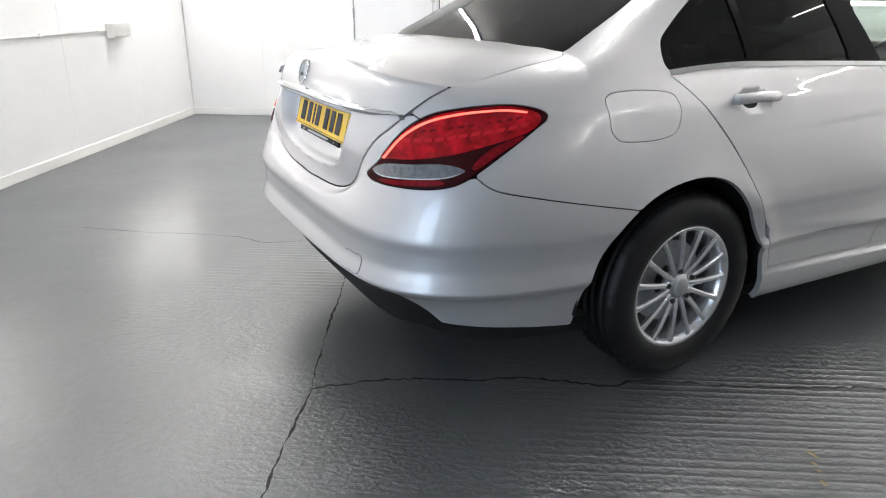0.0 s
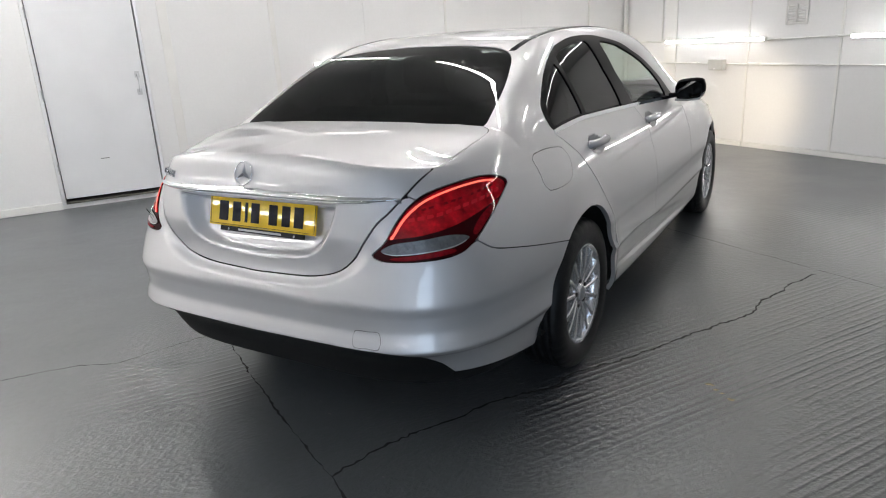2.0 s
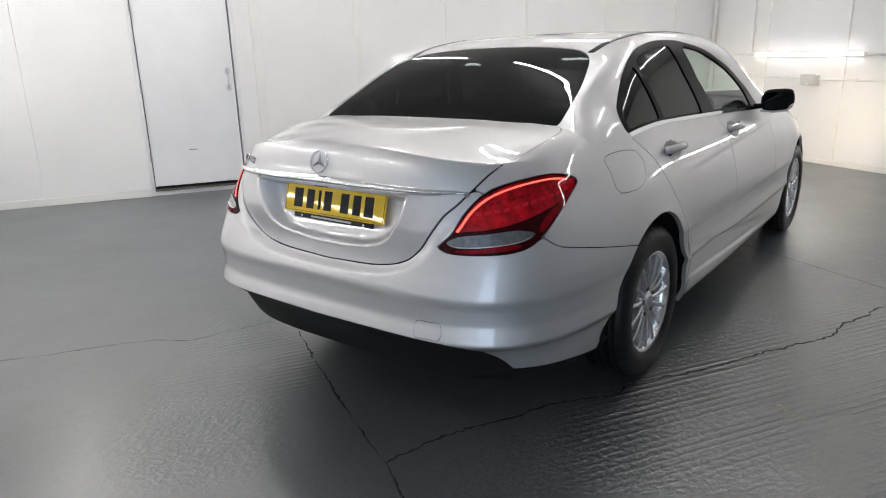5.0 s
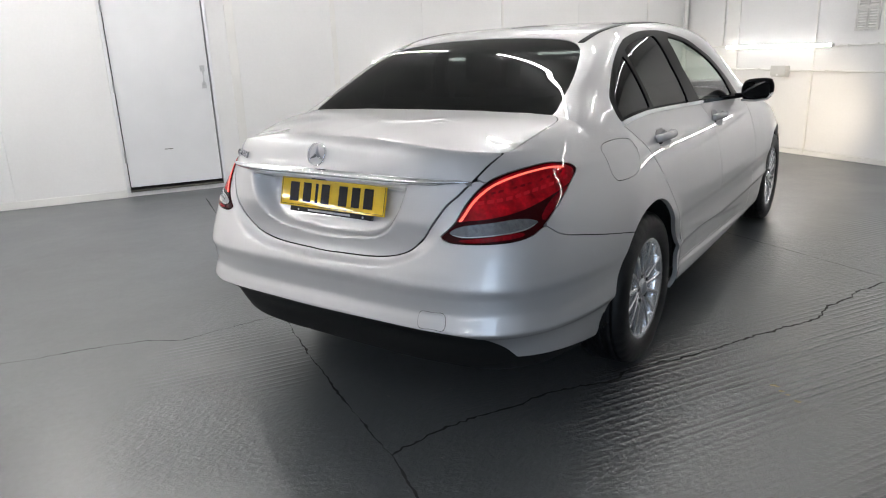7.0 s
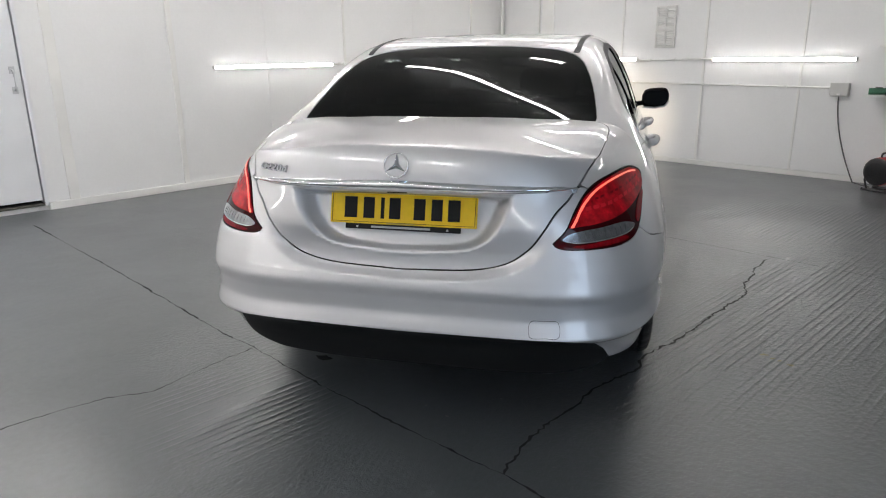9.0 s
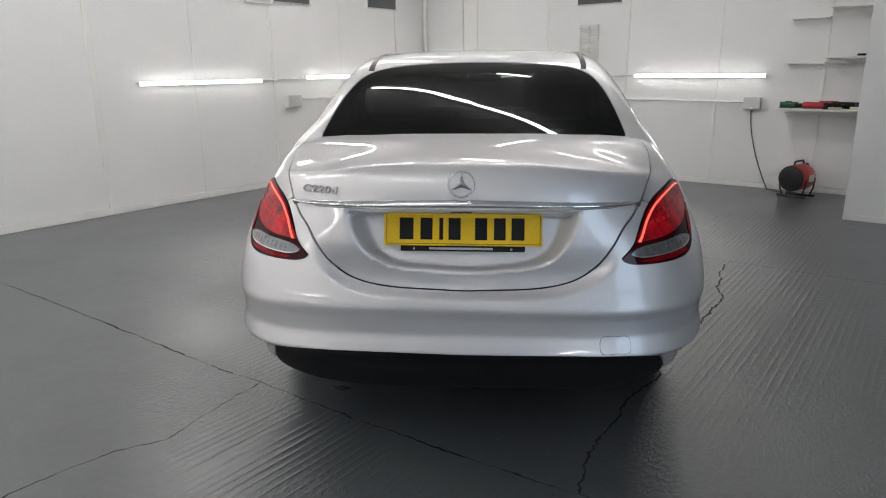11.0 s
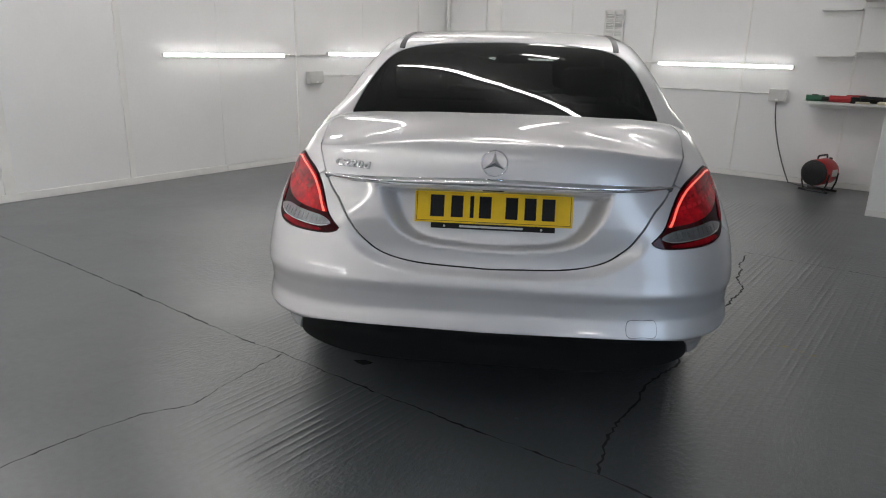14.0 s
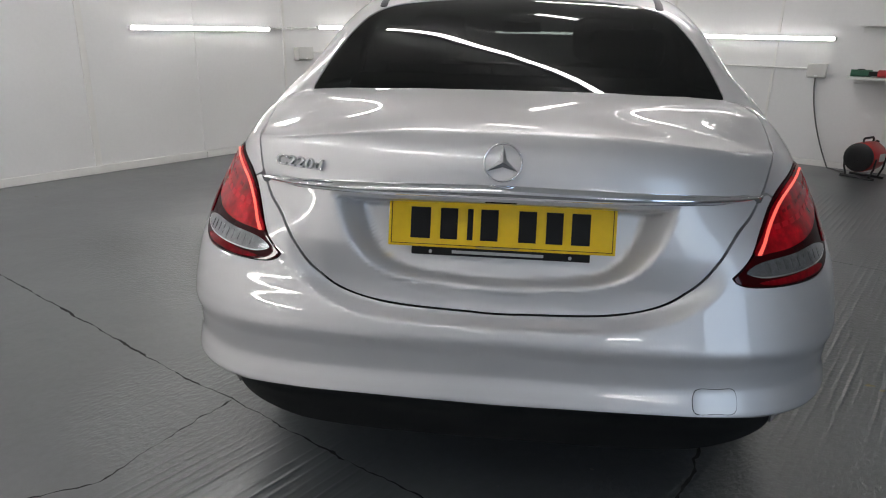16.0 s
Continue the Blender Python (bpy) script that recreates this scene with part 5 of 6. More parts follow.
# tail lights
def tail_light(side):
    flip = (lambda r: r) if side > 0 else mirrored
    base = body_part("tail_light", [patch(hull, [(1, flip(LIGHT))], 0.010, 0.008, gap=0.0015, lift=0.002, skirt=0.03)], DARK_RED, car, "lit red tail light with a clear lower lens")
    upper = loop(up([(0.612, 0.800), (0.672, 0.852), (0.724, 0.894), (0.80, 0.928), (0.905, 0.945), (0.965, 0.938), (0.998, 0.918), (0.978, 0.882), (0.885, 0.845), (0.80, 0.820), (0.72, 0.806), (0.65, 0.800)]))
    body_part("red_lens", [patch(hull, [(1, flip(upper))], 0.010, 0.008, lift=0.0045, skirt=0.003)], RED_LENS, base, "bright red upper lens")
    mid = [(0.618, 0.797), (0.640, 0.816), (0.684, 0.856), (0.738, 0.8935), (0.787, 0.9145), (0.845, 0.9280), (0.915, 0.9345), (0.962, 0.930)]
    led = [(a, z + 0.0024) for a, z in mid]
    inner = [(a + 0.003, z - 0.0024) for a, z in mid[::-1]]
    body_part("light_strip", [patch(hull, [(1, flip(loop(up(led + inner))))], 0.008, 0.003, lift=0.006, skirt=0.003)], RED_GLOW, base, "glowing red light strip")
    for k, (row, h) in enumerate((([(0.69, 0.8445), (0.777, 0.853), (0.842, 0.867), (0.918, 0.881), (0.978, 0.899)], 0.011), ([(0.735, 0.873), (0.80, 0.884), (0.87, 0.897), (0.96, 0.915)], 0.007))):
        line = smooth_curve(row)
        n_seg = 11
        for q in range(n_seg):
            a0 = row[0][0] + (row[-1][0] - row[0][0]) * q / n_seg
            a1 = a0 + 0.72 * (row[-1][0] - row[0][0]) / n_seg
            z0, z1 = float(line(a0)), float(line(a1))
            cell = loop(up([(a0, z0, 1), (a1, z1, 1), (a1 + 0.004, z1 + h, 1), (a0 + 0.004, z0 + h, 1)]))
            body_part("reflector", [patch(hull, [(1, flip(cell))], 0.006, 0.005, lift=0.0052, skirt=0.0015)], RED_DEEP if k else RED_LED, base)
    band = loop(up([(0.60, 0.742), (0.66, 0.7475), (0.77, 0.7585), (0.80, 0.752), (0.765, 0.743), (0.65, 0.7345), (0.60, 0.7365)]))
    body_part("lower_reflector", [patch(hull, [(1, flip(band))], 0.008, 0.004, lift=0.0048, skirt=0.002)], RED_DEEP, base, "deep red lower reflector")
    flank_lens = loop(up([(0.865, 0.800), (0.90, 0.838), (0.955, 0.868), (0.965, 0.862), (0.92, 0.825), (0.875, 0.788)]))
    body_part("side_reflector", [patch(hull, [(1, flip(flank_lens))], 0.008, 0.005, lift=0.0048, skirt=0.002)], RED_DEEP, base)
    clear = loop(up([(0.572, 0.762), (0.62, 0.783), (0.71, 0.792), (0.795, 0.798), (0.848, 0.784), (0.80, 0.767), (0.71, 0.757), (0.61, 0.7525)]))
    body_part("clear_lens", [patch(hull, [(1, flip(clear))], 0.008, 0.005, lift=0.0050, skirt=0.003)], CLEAR_LENS, base, "clear ribbed reversing lens")
    rim_line = loop(up([(0.568, 0.761), (0.61, 0.7525), (0.71, 0.757), (0.80, 0.767), (0.846, 0.782), (0.803, 0.7642), (0.71, 0.7542), (0.61, 0.7495)]))
    body_part("lens_rim", [patch(hull, [(1, flip(rim_line))], 0.006, 0.0012, lift=0.0056, skirt=0.002)], CHROME, base, "bright lens rim")
    for k in range(9):
        a = 0.628 + 0.021 * k
        z = 0.7600 + 0.0012 * k
        rib = loop(up([(a, z, 1), (a + 0.007, z + 0.001, 1), (a + 0.010, z + 0.021, 1), (a + 0.003, z + 0.020, 1)]))
        body_part("lens_rib", [patch(hull, [(1, flip(rib))], 0.005, 0.004, lift=0.0058, skirt=0.002)], CLEAR_LENS, base)


tail_light(1)
tail_light(-1)

# sides: doors and fixed body
SHUT = [(0.975, 1.016), (1.045, 0.955), (1.115, 0.876), (1.205, 0.768), (1.284, 0.660), (1.350, 0.560), (1.394, 0.475), (1.426, 0.405), (1.452, 0.3350)]
B_LINE = [(2.045, 1.018), (2.075, 0.95), (2.10, 0.85), (2.115, 0.70), (2.11, 0.50), (2.09, 0.312)]
A_LINE = [(2.90, 0.995), (2.98, 0.90), (3.02, 0.75), (3.02, 0.60), (3.00, 0.45), (2.99, 0.280)]
SILL_Z = lambda y: 0.336 - 0.035 * (y - 1.40)
side_top = lambda y0, y1: [(hull_s(y, float(SHOULDER(s_at(y)))), P_TOP(s_at(y)) + 0.004) for y in np.linspace(y0, y1, 24)]


def side_loop(back, fore):
    """A door's outline between two shut lines."""
    rear_line, fore_line = ([np.array(q[:2]) for q in on_side([tuple(p[:2]) for p in curve(line)])] for line in (back, fore))
    top_line = [np.array(p) for p in side_top(back[0][0], fore[0][0])]
    bottom = [np.array(p[:2]) for p in on_side([(y, SILL_Z(y)) for y in np.linspace(fore[-1][0], back[-1][0], 12)])]
    return np.array(dense(rear_line[::-1] + top_line + fore_line + bottom))


REAR_DOOR, FRONT_DOOR = side_loop(SHUT, B_LINE), side_loop(B_LINE, A_LINE)
FLAP = loop(on_side([(0.706, 0.945), (0.703, 0.885), (0.713, 0.857), (0.745, 0.842), (0.86, 0.840), (0.935, 0.856), (0.966, 0.90), (0.971, 0.94), (0.95, 0.966), (0.85, 0.977), (0.76, 0.975), (0.72, 0.966)]), 6)


def crease(y0, z0, y1, z1):
    """Signed distance over a character line, for a soft break in the side."""
    return lambda y, z: z - (z0 + (z1 - z0) * np.clip((y - y0) / (y1 - y0), 0, 1))


def side_relief(u, v):
    """The dropping line along the doors and the bumper-height break, as soft steps in the surface."""
    p = hull(u, v)
    d1 = crease(1.05, 0.900, 3.3, 0.875)(p[..., 1], p[..., 2])
    d2 = crease(1.15, 0.800, 2.9, 0.885)(p[..., 1], p[..., 2])
    along = np.clip((p[..., 1] - 1.30) / 0.5, 0, 1) * np.clip((3.2 - p[..., 1]) / 0.5, 0, 1)
    low = np.clip((0.515 - 0.11 * (p[..., 1] - 1.38) - p[..., 2]) / 0.05, 0, 1) * np.clip((p[..., 2] - SILL_Z(p[..., 1]) + 0.03) / 0.02, 0, 1)
    low = 0.013 * low * low * (3 - 2 * low)
    bowl = 0
    for hy in (1.305, 2.205):
        e = ((p[..., 1] - hy) / 0.085) ** 2 + ((p[..., 2] - 0.927) / 0.040) ** 2
        bowl = bowl + 0.024 * np.clip(1 - e, 0, 1) ** 0.8
    return bowl + along * (0.0045 * np.exp(-np.where(d2 < 0, (d2 / 0.10) ** 2, (d2 / 0.014) ** 2)) + low)


def flank(side):
    flip = (lambda r: r) if side > 0 else mirrored
    above = [q for q in lid_curve if q[1] >= P_OF_Z(0.921) - 1e-6]
    outline = np.array(dense(above + [np.array((a, P_TOP(a) + 0.0018)) for a in np.linspace(rim_s, S_END, 220)] + [np.array((S_END, float(P_OF_Z(0.20))))]
                             + [np.array((a, float(P_OF_Z(0.20)))) for a in np.linspace(S_END, 1.50, 120)] + curve(up(SEAM))[::-1] + joint[::-1]))
    rings = [(1, flip(outline))] + [(-1, flip(r)) for r in (LIGHT, ARCH[0], ARCH[1], REAR_DOOR, FRONT_DOOR, FLAP)]
    return patch(hull, rings, 0.0080, 0.0080, gap=0.0018, sink=side_relief, skirt=0.02, rounding=0.03)


# glass outlines on the upper body
WINDOW_REAR = [(0.965, 1.048), (0.968, 1.083), (0.985, 1.12), (1.04, 1.163), (1.10, 1.205), (1.17, 1.248), (1.31, 1.312), (1.44, 1.350)]
WINDOW_TOP = [(1.60, 1.374), (1.75, 1.381), (1.89, 1.379), (2.0, 1.366), (2.225, 1.331), (2.36, 1.285), (2.50, 1.234), (2.63, 1.165), (2.74, 1.10), (2.83, 1.03), (2.86, 1.012)]


def over(points):
    return [(c_at_height(y, z), s_at(y)) for y, z in points]


belt = [(y, float(SHOULDER(s_at(y))) + 0.012) for y in np.linspace(2.86, 0.98, 24)]
TRIM = np.array(dense(curve(over(WINDOW_REAR + WINDOW_TOP)) + [np.array(p) for p in over(belt)]))
outer_glass = lambda pts: np.array(dense([np.array(p) for p in over(pts)] + [np.array(over(pts[:1])[0])]))
belt_z = lambda y: float(SHOULDER(s_at(y))) + 0.026


QUARTER = outer_glass([(1.00, belt_z(1.0)), (0.995, 1.085), (1.03, 1.125), (1.09, 1.172), (1.16, 1.215), (1.24, 1.255), (1.285, 1.272), (1.295, 1.25), (1.305, 1.19), (1.335, belt_z(1.33))])
REAR_PANE = outer_glass([(1.375, belt_z(1.37)), (1.337, 1.19), (1.325, 1.27), (1.34, 1.298), (1.44, 1.325), (1.60, 1.349), (1.735, 1.356), (1.755, 1.345), (1.785, 1.22), (1.875, belt_z(1.87))])
FRONT_PANE = outer_glass([(2.05, belt_z(2.05)), (1.93, 1.20), (1.905, 1.33), (1.93, 1.349), (2.0, 1.343), (2.135, 1.325), (2.30, 1.277), (2.44, 1.225), (2.57, 1.155), (2.66, 1.09), (2.72, belt_z(2.72))])

WIND_HALF = curve([(c_at(x, y), s_at(y)) for x, y in ((0.0, 2.52), (0.25, 2.53), (0.45, 2.56), (0.54, 2.60))]) + curve([(c_at(x, y), s_at(y)) for x, y in ((0.565, 2.64), (0.62, 2.80), (0.66, 3.0), (0.68, 3.2), (0.62, 3.32), (0.3, 3.42), (0.0, 3.45))])
WINDSCREEN = symmetric(dense(WIND_HALF))


def top_body():
    s0, s1 = 0.0, S_END - 0.02
    half_line = [np.array((0.0, s0))] + [np.array((C_END + 0.0015, a)) for a in np.linspace(s0, s1, 260)] + [np.array((0.0, s1))]
    rings = [(1, symmetric(dense(half_line))), (-1, DECK), (-1, REAR_GLASS), (-1, TRIM), (-1, mirrored(TRIM)), (-1, WINDSCREEN)]
    return patch(top, rings, 0.014, 0.014, gap=0.0015, skirt=0.015, rounding=0.03)


body_part("body", [flank(1), flank(-1), top_body()], SILVER, car, "silver metallic body shell")
for side in (1, -1):
    flip = (lambda r: r) if side > 0 else mirrored
    for name, ring, hy in (("rear_door", REAR_DOOR, 1.302), ("front_door", FRONT_DOOR, 2.20)):
        door = body_part(name, [patch(hull, [(1, flip(ring)), (-1, flip(ARCH[0])), (-1, flip(ARCH[1]))], 0.011, 0.009, gap=0.0018, sink=side_relief, skirt=0.02)], SILVER, car, "silver door with a bar handle")
        zh = 0.930
        a = hull_s(hy, zh)
        p = hull(np.array([a]), np.array([float(P_OF_Z(zh))]))[0]
        x = side * (p[0] + 0.0)
        bar = []
        for k in range(15):
            f = k / 14
            bar.append((x + side * (0.004 + 0.030 * math.sin(math.pi * f) ** 0.5), hy - 0.105 + 0.21 * f, zh + 0.008 + 0.006 * math.sin(math.pi * f)))
        bm = tube(bar, 0.0150, sides=14)
        for v in bm.verts:
            v.co.z = zh + 0.012 + (v.co.z - zh - 0.012) * 1.15
        part("handle", bm, SILVER, door, "silver bar handle", smooth=True)
        part("handle_trim", tube([(q[0] + side * 0.0075, q[1], q[2] + 0.0105) for q in bar[2:-2]], 0.0035), CHROME, door, "thin chrome handle insert", smooth=True)
    body_part("fuel_flap", [patch(hull, [(1, flip(FLAP))], 0.012, 0.012, gap=0.0004, skirt=0.008)], SILVER, car) if side > 0 else body_part("body_blank", [patch(hull, [(1, flip(FLAP))], 0.012, 0.012, skirt=0.0)], SILVER, car)
    trim = body_part("window_surround", [patch(top, [(1, flip(TRIM)), (-1, flip(QUARTER)), (-1, flip(REAR_PANE)), (-1, flip(FRONT_PANE))], 0.009, 0.009, lift=0.001, skirt=0.012)], GLOSS_BLACK, car, "gloss black window surround")
    body_part("quarter_window", [patch(top, [(1, flip(QUARTER))], 0.014, 0.014, lift=-0.004, skirt=0.0)], PRIVACY, car, "dark tinted quarter glass")
    body_part("rear_side_window", [patch(top, [(1, flip(REAR_PANE))], 0.018, 0.018, lift=-0.004, skirt=0.0)], PRIVACY, car, "dark tinted door glass")
    body_part("front_side_window", [patch(top, [(1, flip(FRONT_PANE))], 0.018, 0.018, lift=-0.004, skirt=0.0)], CLEAR, car, "clear door glass")
    line = np.array(dense([np.array(p) for p in over([(y, float(SHOULDER(s_at(y))) + 0.001) for y in np.linspace(0.975, 2.80, 30)])] + [np.array(p) for p in over([(y, float(SHOULDER(s_at(y))) + 0.0165) for y in np.linspace(2.80, 0.975, 30)])]))
    body_part("belt_trim", [patch(top, [(1, flip(line))], 0.012, 0.006, lift=0.004, skirt=0.006)], CHROME, car, "bright belt-line trim")
body_part("rear_window", [patch(top, [(1, REAR_GLASS)], 0.016, 0.016, gap=0.001, lift=-0.003, skirt=0.0)], PRIVACY, car, "dark tinted rear window")
body_part("windscreen", [patch(top, [(1, WINDSCREEN)], 0.02, 0.02, lift=-0.003, skirt=0.0)], CLEAR, car, "clear windscreen")
for side in (1, -1):
    flip = (lambda r: r) if side > 0 else mirrored
    line = curve([(c_at(x, y), s_at(y)) for x, y in ((0.478, 1.195), (0.486, 1.30), (0.492, 1.50), (0.503, 1.8), (0.507, 2.1), (0.508, 2.4), (0.505, 2.50))])
    back = curve([(c_at(x, y), s_at(y)) for x, y in ((0.525, 2.50), (0.530, 2.4), (0.530, 2.1), (0.527, 1.8), (0.517, 1.50), (0.512, 1.30), (0.506, 1.205))])
    body_part("roof_strip", [patch(top, [(1, flip(np.array(dense(line + back))))], 0.008, 0.014, lift=0.002, skirt=0.004)], GLOSS_BLACK, car, "black roof gutter strip")

# dark liner under the shut lines, wheel housings and floor pan
full = np.array(dense([np.array((-S_END + 0.05, float(P_OF_Z(0.30)))), np.array((S_END - 0.05, float(P_OF_Z(0.30))))] + [np.array((a, P_TOP(a) - 0.01)) for a in np.linspace(S_END - 0.05, -S_END + 0.05, 300)]))
body_part("inner_shell", [patch(hull, [(1, full), (-1, ARCH[0]), (-1, mirrored(ARCH[0])), (-1, ARCH[1]), (-1, mirrored(ARCH[1])), (-1, WIDE_RECESS)], 0.03, 0.02, lift=-0.020, skirt=0.0, sink=lambda u, v: np.where(np.abs(u) < 0.72, bumper_step(u, v) + np.where(nearest(STEP_LINE, np.stack([u.ravel(), v.ravel()], -1))[0].reshape(u.shape) < 0, step_share(v), 0), 0)),
                          patch(deck_top, [(1, DECK_PLAN)], 0.03, 0.03, lift=-0.018, skirt=0.0)], LINER, car, "black inner shell")
for yc in (1.056, 3.896):
    for side in (1, -1):
        bm = bmesh.new()
        ring0, ring1 = [], []
        for k in range(33):
            a = -0.5 + (math.pi + 1.0) * k / 32
            y, z = yc - 0.025 + 0.425 * math.cos(a), max(0.325 + 0.400 * math.sin(a), 0.31)
            ring0.append(bm.verts.new((side * 0.86, y, z))), ring1.append(bm.verts.new((side * 0.55, y, z)))
        for k in range(32):
            bm.faces.new((ring0[k], ring0[k + 1], ring1[k + 1], ring1[k]))
        bm.faces.new(ring1)
        part("wheel_housing", bm, LINER, car)
outline = hull(np.linspace(-S_END, S_END, 160), np.full(160, 0.03)) * (0.97, 1, 1)
bm = bmesh.new()
lo = [bm.verts.new((x * 0.98, 0.05 + y * 0.98, 0.195)) for x, y, z in outline[:-1]]
hi = [bm.verts.new((x * 0.98, 0.05 + y * 0.98, 0.235)) for x, y, z in outline[:-1]]
bm.faces.new(lo), bm.faces.new(hi[::-1])
for k in range(len(lo)):
    j = (k + 1) % len(lo)
    bm.faces.new((lo[k], lo[j], hi[j], hi[k]))
part("floor_pan", bm, LINER, car)
part("exhaust_silencer", tube([(-0.45, 0.33, 0.26), (-0.10, 0.33, 0.26), (0.45, 0.33, 0.26)], 0.055, sides=16), BLACK_METAL, car)


# wheels
def wheel(m):
    """A multi-spoke alloy wheel; its outer face looks along +x."""
    ob = new("wheel")
    ob.parent = car
    ob.matrix_local = m
    prof = [(0.205, -0.19), (0.235, -0.200), (0.290, -0.203), (0.308, -0.195), (0.318, -0.180)]
    for g in (-0.155, -0.115, -0.080, -0.040):
        prof += [(0.3245, g - 0.012), (0.3255, g - 0.007), (0.318, g - 0.0045), (0.318, g + 0.0045), (0.3255, g + 0.007)]
    prof += [(0.3235, -0.022), (0.316, -0.008), (0.305, 0.004), (0.280, 0.012), (0.250, 0.012), (0.226, 0.006), (0.214, -0.002), (0.208, -0.012)]
    bm = lathe(prof, sides=180)
    bm.verts.ensure_lookup_table()
    for i, v in enumerate(bm.verts):
        ring, turn = divmod(i, 180)
        r = prof[ring][0]
        if turn % 5 == 0 and (0.300 < r < 0.3238 or (r > 0.3238 and ring in (5, 6, 23, 24, 25))):
            v.co.y, v.co.z = v.co.y * (r - 0.0028) / r, v.co.z * (r - 0.0028) / r
    part("tyre", bm, RUBBER, ob, smooth=True)
    rim_prof = [(0.203, -0.185), (0.190, -0.17), (0.185, -0.10), (0.190, -0.03), (0.200, -0.008), (0.2135, 0.001), (0.2165, -0.003), (0.2165, -0.010), (0.208, -0.015)]
    rim_ob = part("rim", lathe(rim_prof, sides=72), ALLOY, ob, "silver multi-spoke alloy rim", smooth=True)
    part("rim_back", lathe([(0.0, -0.085), (0.187, -0.085)], sides=40), BLACK_METAL, rim_ob)
    part("brake_disc", lathe([(0.06, -0.075), (0.145, -0.075), (0.145, -0.083), (0.06, -0.083)], sides=40), GREY_METAL, rim_ob)
    spoke_me = None
    for k in range(15):
        if spoke_me is None:
            bm = bmesh.new()
            rows = []
            for r, wd, xo, th in ((0.040, 0.0098, -0.018, 0.020), (0.075, 0.0092, -0.012, 0.020), (0.12, 0.0086, -0.007, 0.018), (0.165, 0.0090, -0.005, 0.016), (0.190, 0.0105, -0.005, 0.016), (0.203, 0.0135, -0.006, 0.016)):
                rows.append([bm.verts.new((xo - th, -wd, r)), bm.verts.new((xo - 0.004, -wd, r)), bm.verts.new((xo, -wd * 0.45, r)), bm.verts.new((xo, wd * 0.45, r)), bm.verts.new((xo - 0.004, wd, r)), bm.verts.new((xo - th, wd, r))])
            for p, q in zip(rows, rows[1:]):
                for i in range(6):
                    bm.faces.new((p[i], p[(i + 1) % 6], q[(i + 1) % 6], q[i]))
            spoke = part("spoke", bm, ALLOY, rim_ob)
            spoke_me = spoke.data
        else:
            spoke = new("spoke", spoke_me)
            spoke.parent = rim_ob
        spoke.matrix_local = Matrix.Rotation(2 * math.pi * k / 15, 4, "X")
    part("hub", lathe([(0.0, -0.008), (0.030, -0.009), (0.036, -0.012), (0.048, -0.020), (0.055, -0.030), (0.055, -0.05)], sides=40), ALLOY, rim_ob, smooth=True)
    part("hub_cap", lathe([(0.0, -0.0015), (0.024, -0.003), (0.031, -0.0075), (0.032, -0.012)], sides=32), GREY_METAL, rim_ob, "dull grey centre cap", smooth=True)
    for k in range(5):
        a = 2 * math.pi * (k + 0.25) / 5
        y, z = 0.056 * math.cos(a), 0.056 * math.sin(a)
        part("bolt", rod((-0.03, y, z), (-0.012, y, z), 0.0095, sides=10), BLACK_METAL, rim_ob)
    return ob


for side in (1, -1):
    for yc in (1.056, 3.896):
        wheel(pose(side * 0.872, yc, 0.325, 7 if yc < 2 else 20, 0, 0 if side > 0 else 180))


# mirrors
def door_mirror(side):
    """A rounded shell, open to the rear, on a short foot."""
    bm = bmesh.new()
    rows = []
    for k in range(13):
        f = k / 12
        x = 0.838 + 0.172 * f
        e = (1 - (2 * f - 1) ** 4) ** 0.5
        h, d = 0.022 + 0.042 * e, 0.018 + 0.062 * e
        zc = 1.030 + 0.012 * f
        ring = []
        for i in range(24):
            a = 2 * math.pi * i / 24
            ca, sa = math.cos(a), math.sin(a)
            ring.append(bm.verts.new((side * x, 2.80 + 0.02 * f + (d * 1.25 if ca > 0 else d * 0.35) * math.copysign(abs(ca) ** 0.92, ca), zc + h * math.copysign(abs(sa) ** 0.82, sa))))
        rows.append(ring)
    for p, q in zip(rows, rows[1:]):
        for i in range(24):
            bm.faces.new((p[i], p[(i + 1) % 24], q[(i + 1) % 24], q[i]))
    bm.faces.new(rows[0]), bm.faces.new(rows[-1][::-1])
    ob = part("door_mirror", bm, GLOSS_BLACK, car, "gloss black door mirror", smooth=True)
    bm = bmesh.new()
    flat = []
    for y in (2.764, 2.776):
        flat.append([bm.verts.new((side * (0.924 + 0.076 * math.copysign(abs(math.cos(a)) ** 0.6, math.cos(a))), y, 1.036 + 0.048 * math.copysign(abs(math.sin(a)) ** 0.6, math.sin(a)))) for a in np.linspace(0, 2 * math.pi, 33)[:-1]])
    for i in range(32):
        bm.faces.new((flat[0][i], flat[0][(i + 1) % 32], flat[1][(i + 1) % 32], flat[1][i]))
    bm.faces.new(flat[0]), bm.faces.new(flat[1][::-1])
    part("mirror_glass", bm, MIRROR, ob, "dark mirror glass")
    part("mirror_rim", tube([(side * 0.845, 2.770, 0.976), (side * 0.92, 2.772, 0.972), (side * 0.985, 2.780, 0.982), (side * 1.009, 2.80, 1.015)], 0.006), SILVER, ob, "silver lower edge", smooth=True)
    part("mirror_arm", tube([(side * 0.765, 2.80, 0.998), (side * 0.80, 2.80, 0.997), (side * 0.85, 2.805, 1.003)], 0.016, sides=10), GLOSS_BLACK, ob, smooth=True)


door_mirror(1)
door_mirror(-1)


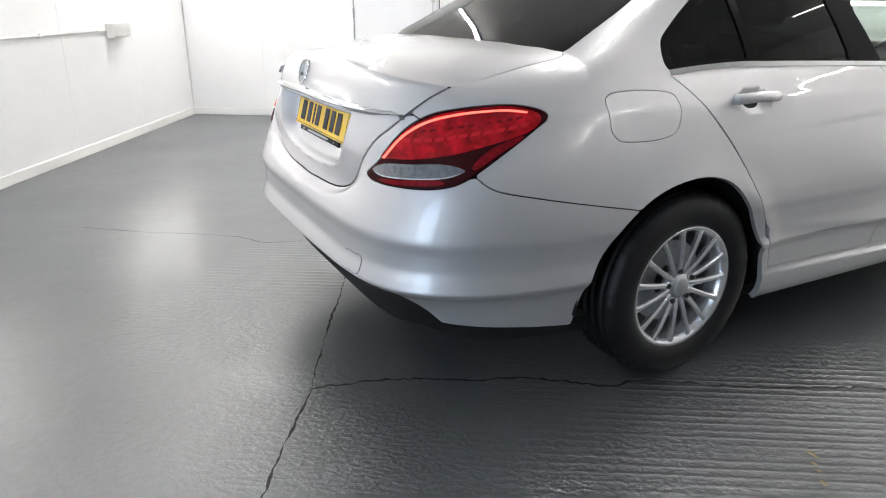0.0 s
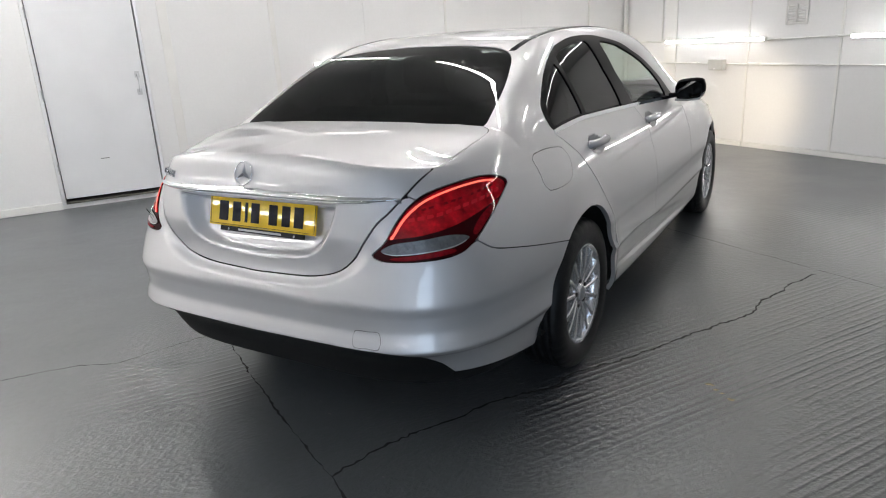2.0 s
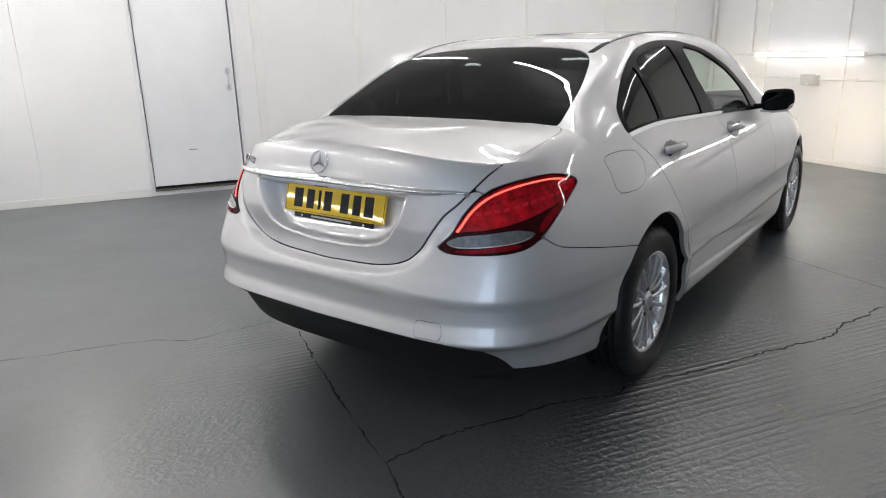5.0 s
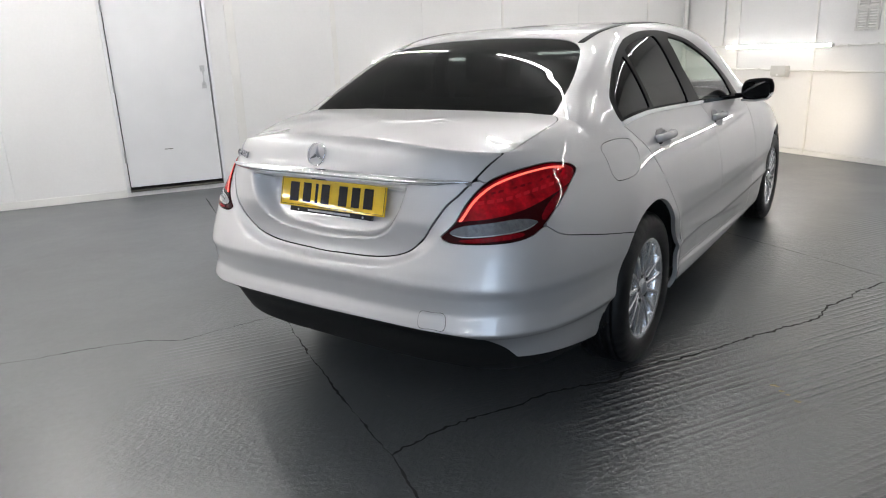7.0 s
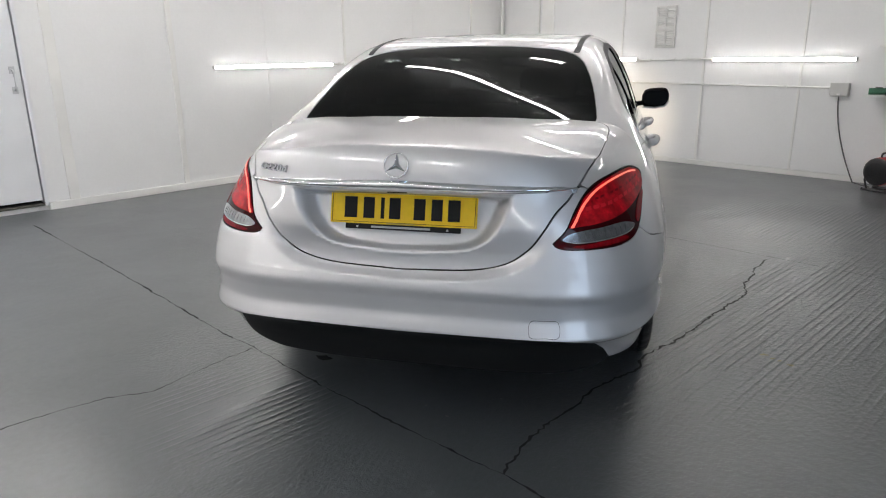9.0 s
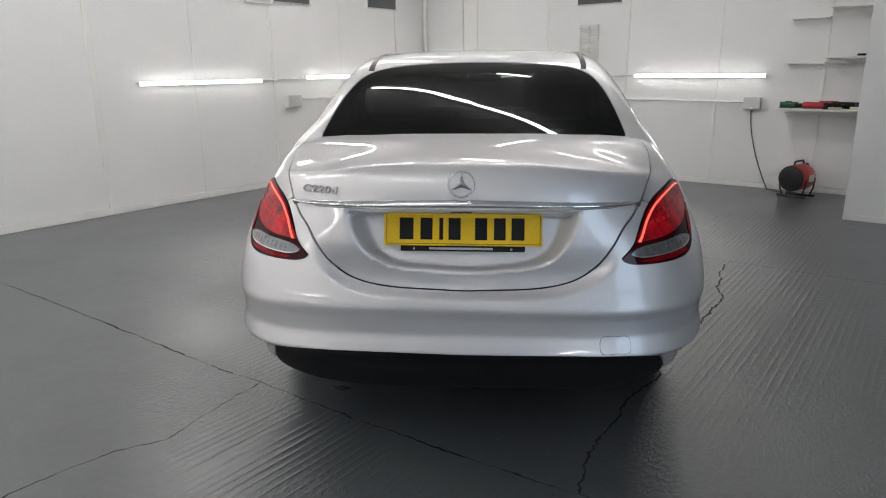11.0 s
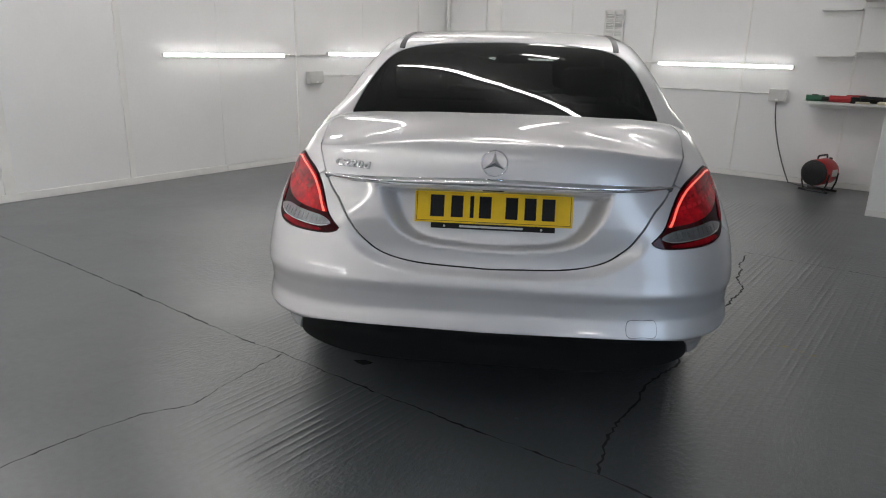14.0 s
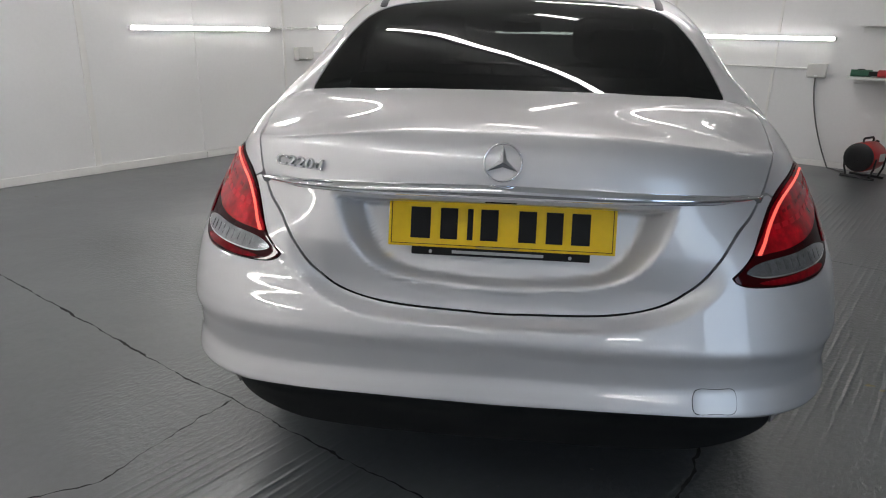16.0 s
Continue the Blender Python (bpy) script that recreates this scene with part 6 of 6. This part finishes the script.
# cabin
def seat(x, y, rear=False):
    ob = new("seat")
    ob.parent = car
    ob.matrix_local = pose(x, y, 0.24)
    wd = 0.26 if not rear else 0.62
    part("cushion", box(-wd, wd, -0.25, 0.28, 0.02, 0.28, 0.06), FABRIC, ob)
    bm = box(-wd, wd, -0.06, 0.06, 0.0, 0.66, 0.05)
    bmesh.ops.rotate(bm, verts=bm.verts, cent=(0, 0, 0), matrix=Matrix.Rotation(radians(20), 3, "X"))
    bmesh.ops.translate(bm, verts=bm.verts, vec=(0, -0.24, 0.24))
    part("backrest", bm, FABRIC, ob)
    for hx in ((0,) if not rear else (-0.38, 0.38)):
        part("head_restraint", box(hx - 0.13, hx + 0.13, -0.55, -0.46, 0.90, 1.03 if rear else 1.08, 0.04), FABRIC, ob)


seat(0.37, 2.35)
seat(-0.37, 2.35)
seat(0.0, 1.62, True)
part("dashboard", box(-0.70, 0.70, 3.05, 3.45, 0.55, 0.955, 0.06), BLACK_PLASTIC, car)
part("parcel_shelf", box(-0.56, 0.56, 0.80, 1.22, 0.95, 0.985, 0.01), FABRIC, car)
bm = lathe([(0.172, -0.012), (0.184, 0.0), (0.172, 0.012), (0.162, 0.0)], sides=32, closed=True)
bmesh.ops.rotate(bm, verts=bm.verts, cent=(0, 0, 0), matrix=Matrix.Rotation(radians(90), 3, "Z") @ Matrix.Rotation(radians(25), 3, "Y"))
bmesh.ops.translate(bm, verts=bm.verts, vec=(0.37, 2.90, 0.92))
part("steering_wheel", bm, BLACK_PLASTIC, car)
part("cabin_lining", box(-0.72, 0.72, 0.72, 3.4, 0.40, 0.43), FABRIC, car)
part("interior_mirror", box(-0.11, 0.11, 2.74, 2.76, 1.25, 1.31, 0.01), BLACK_PLASTIC, car)

# front end
for side in (1, -1):
    flip = (lambda r: r) if side > 0 else mirrored
    lamp = loop(up([(S_END - 0.62, 0.70), (S_END - 0.45, 0.72), (S_END - 0.85, 0.80), (S_END - 1.05, 0.80), (S_END - 0.90, 0.70), (S_END - 0.72, 0.655)]))
    head = body_part("headlight", [patch(hull, [(1, flip(lamp))], 0.02, 0.02, lift=0.004, skirt=0.006)], CLEAR_LENS, car, "lit clear headlight")
part("grille", box(-0.36, 0.36, 4.655, 4.70, 0.48, 0.68, 0.02), GLOSS_BLACK, car, "dark front grille")
part("grille_bar", box(-0.34, 0.34, 4.698, 4.71, 0.575, 0.60, 0.004), CHROME, car)
for side in (1, -1):
    beam = bpy.data.lights.new("headlamp_beam", "SPOT")
    beam.energy, beam.spot_size, beam.spot_blend, beam.shadow_soft_size, beam.color = HEAD_WATTS, radians(40), 1.0, 0.06, (1.0, 0.82, 0.58)
    ob = new("headlamp_beam", beam)
    ob.matrix_world = look((side * 0.66, 4.66, 0.64), (side * 0.72, 7.2, 0.50))
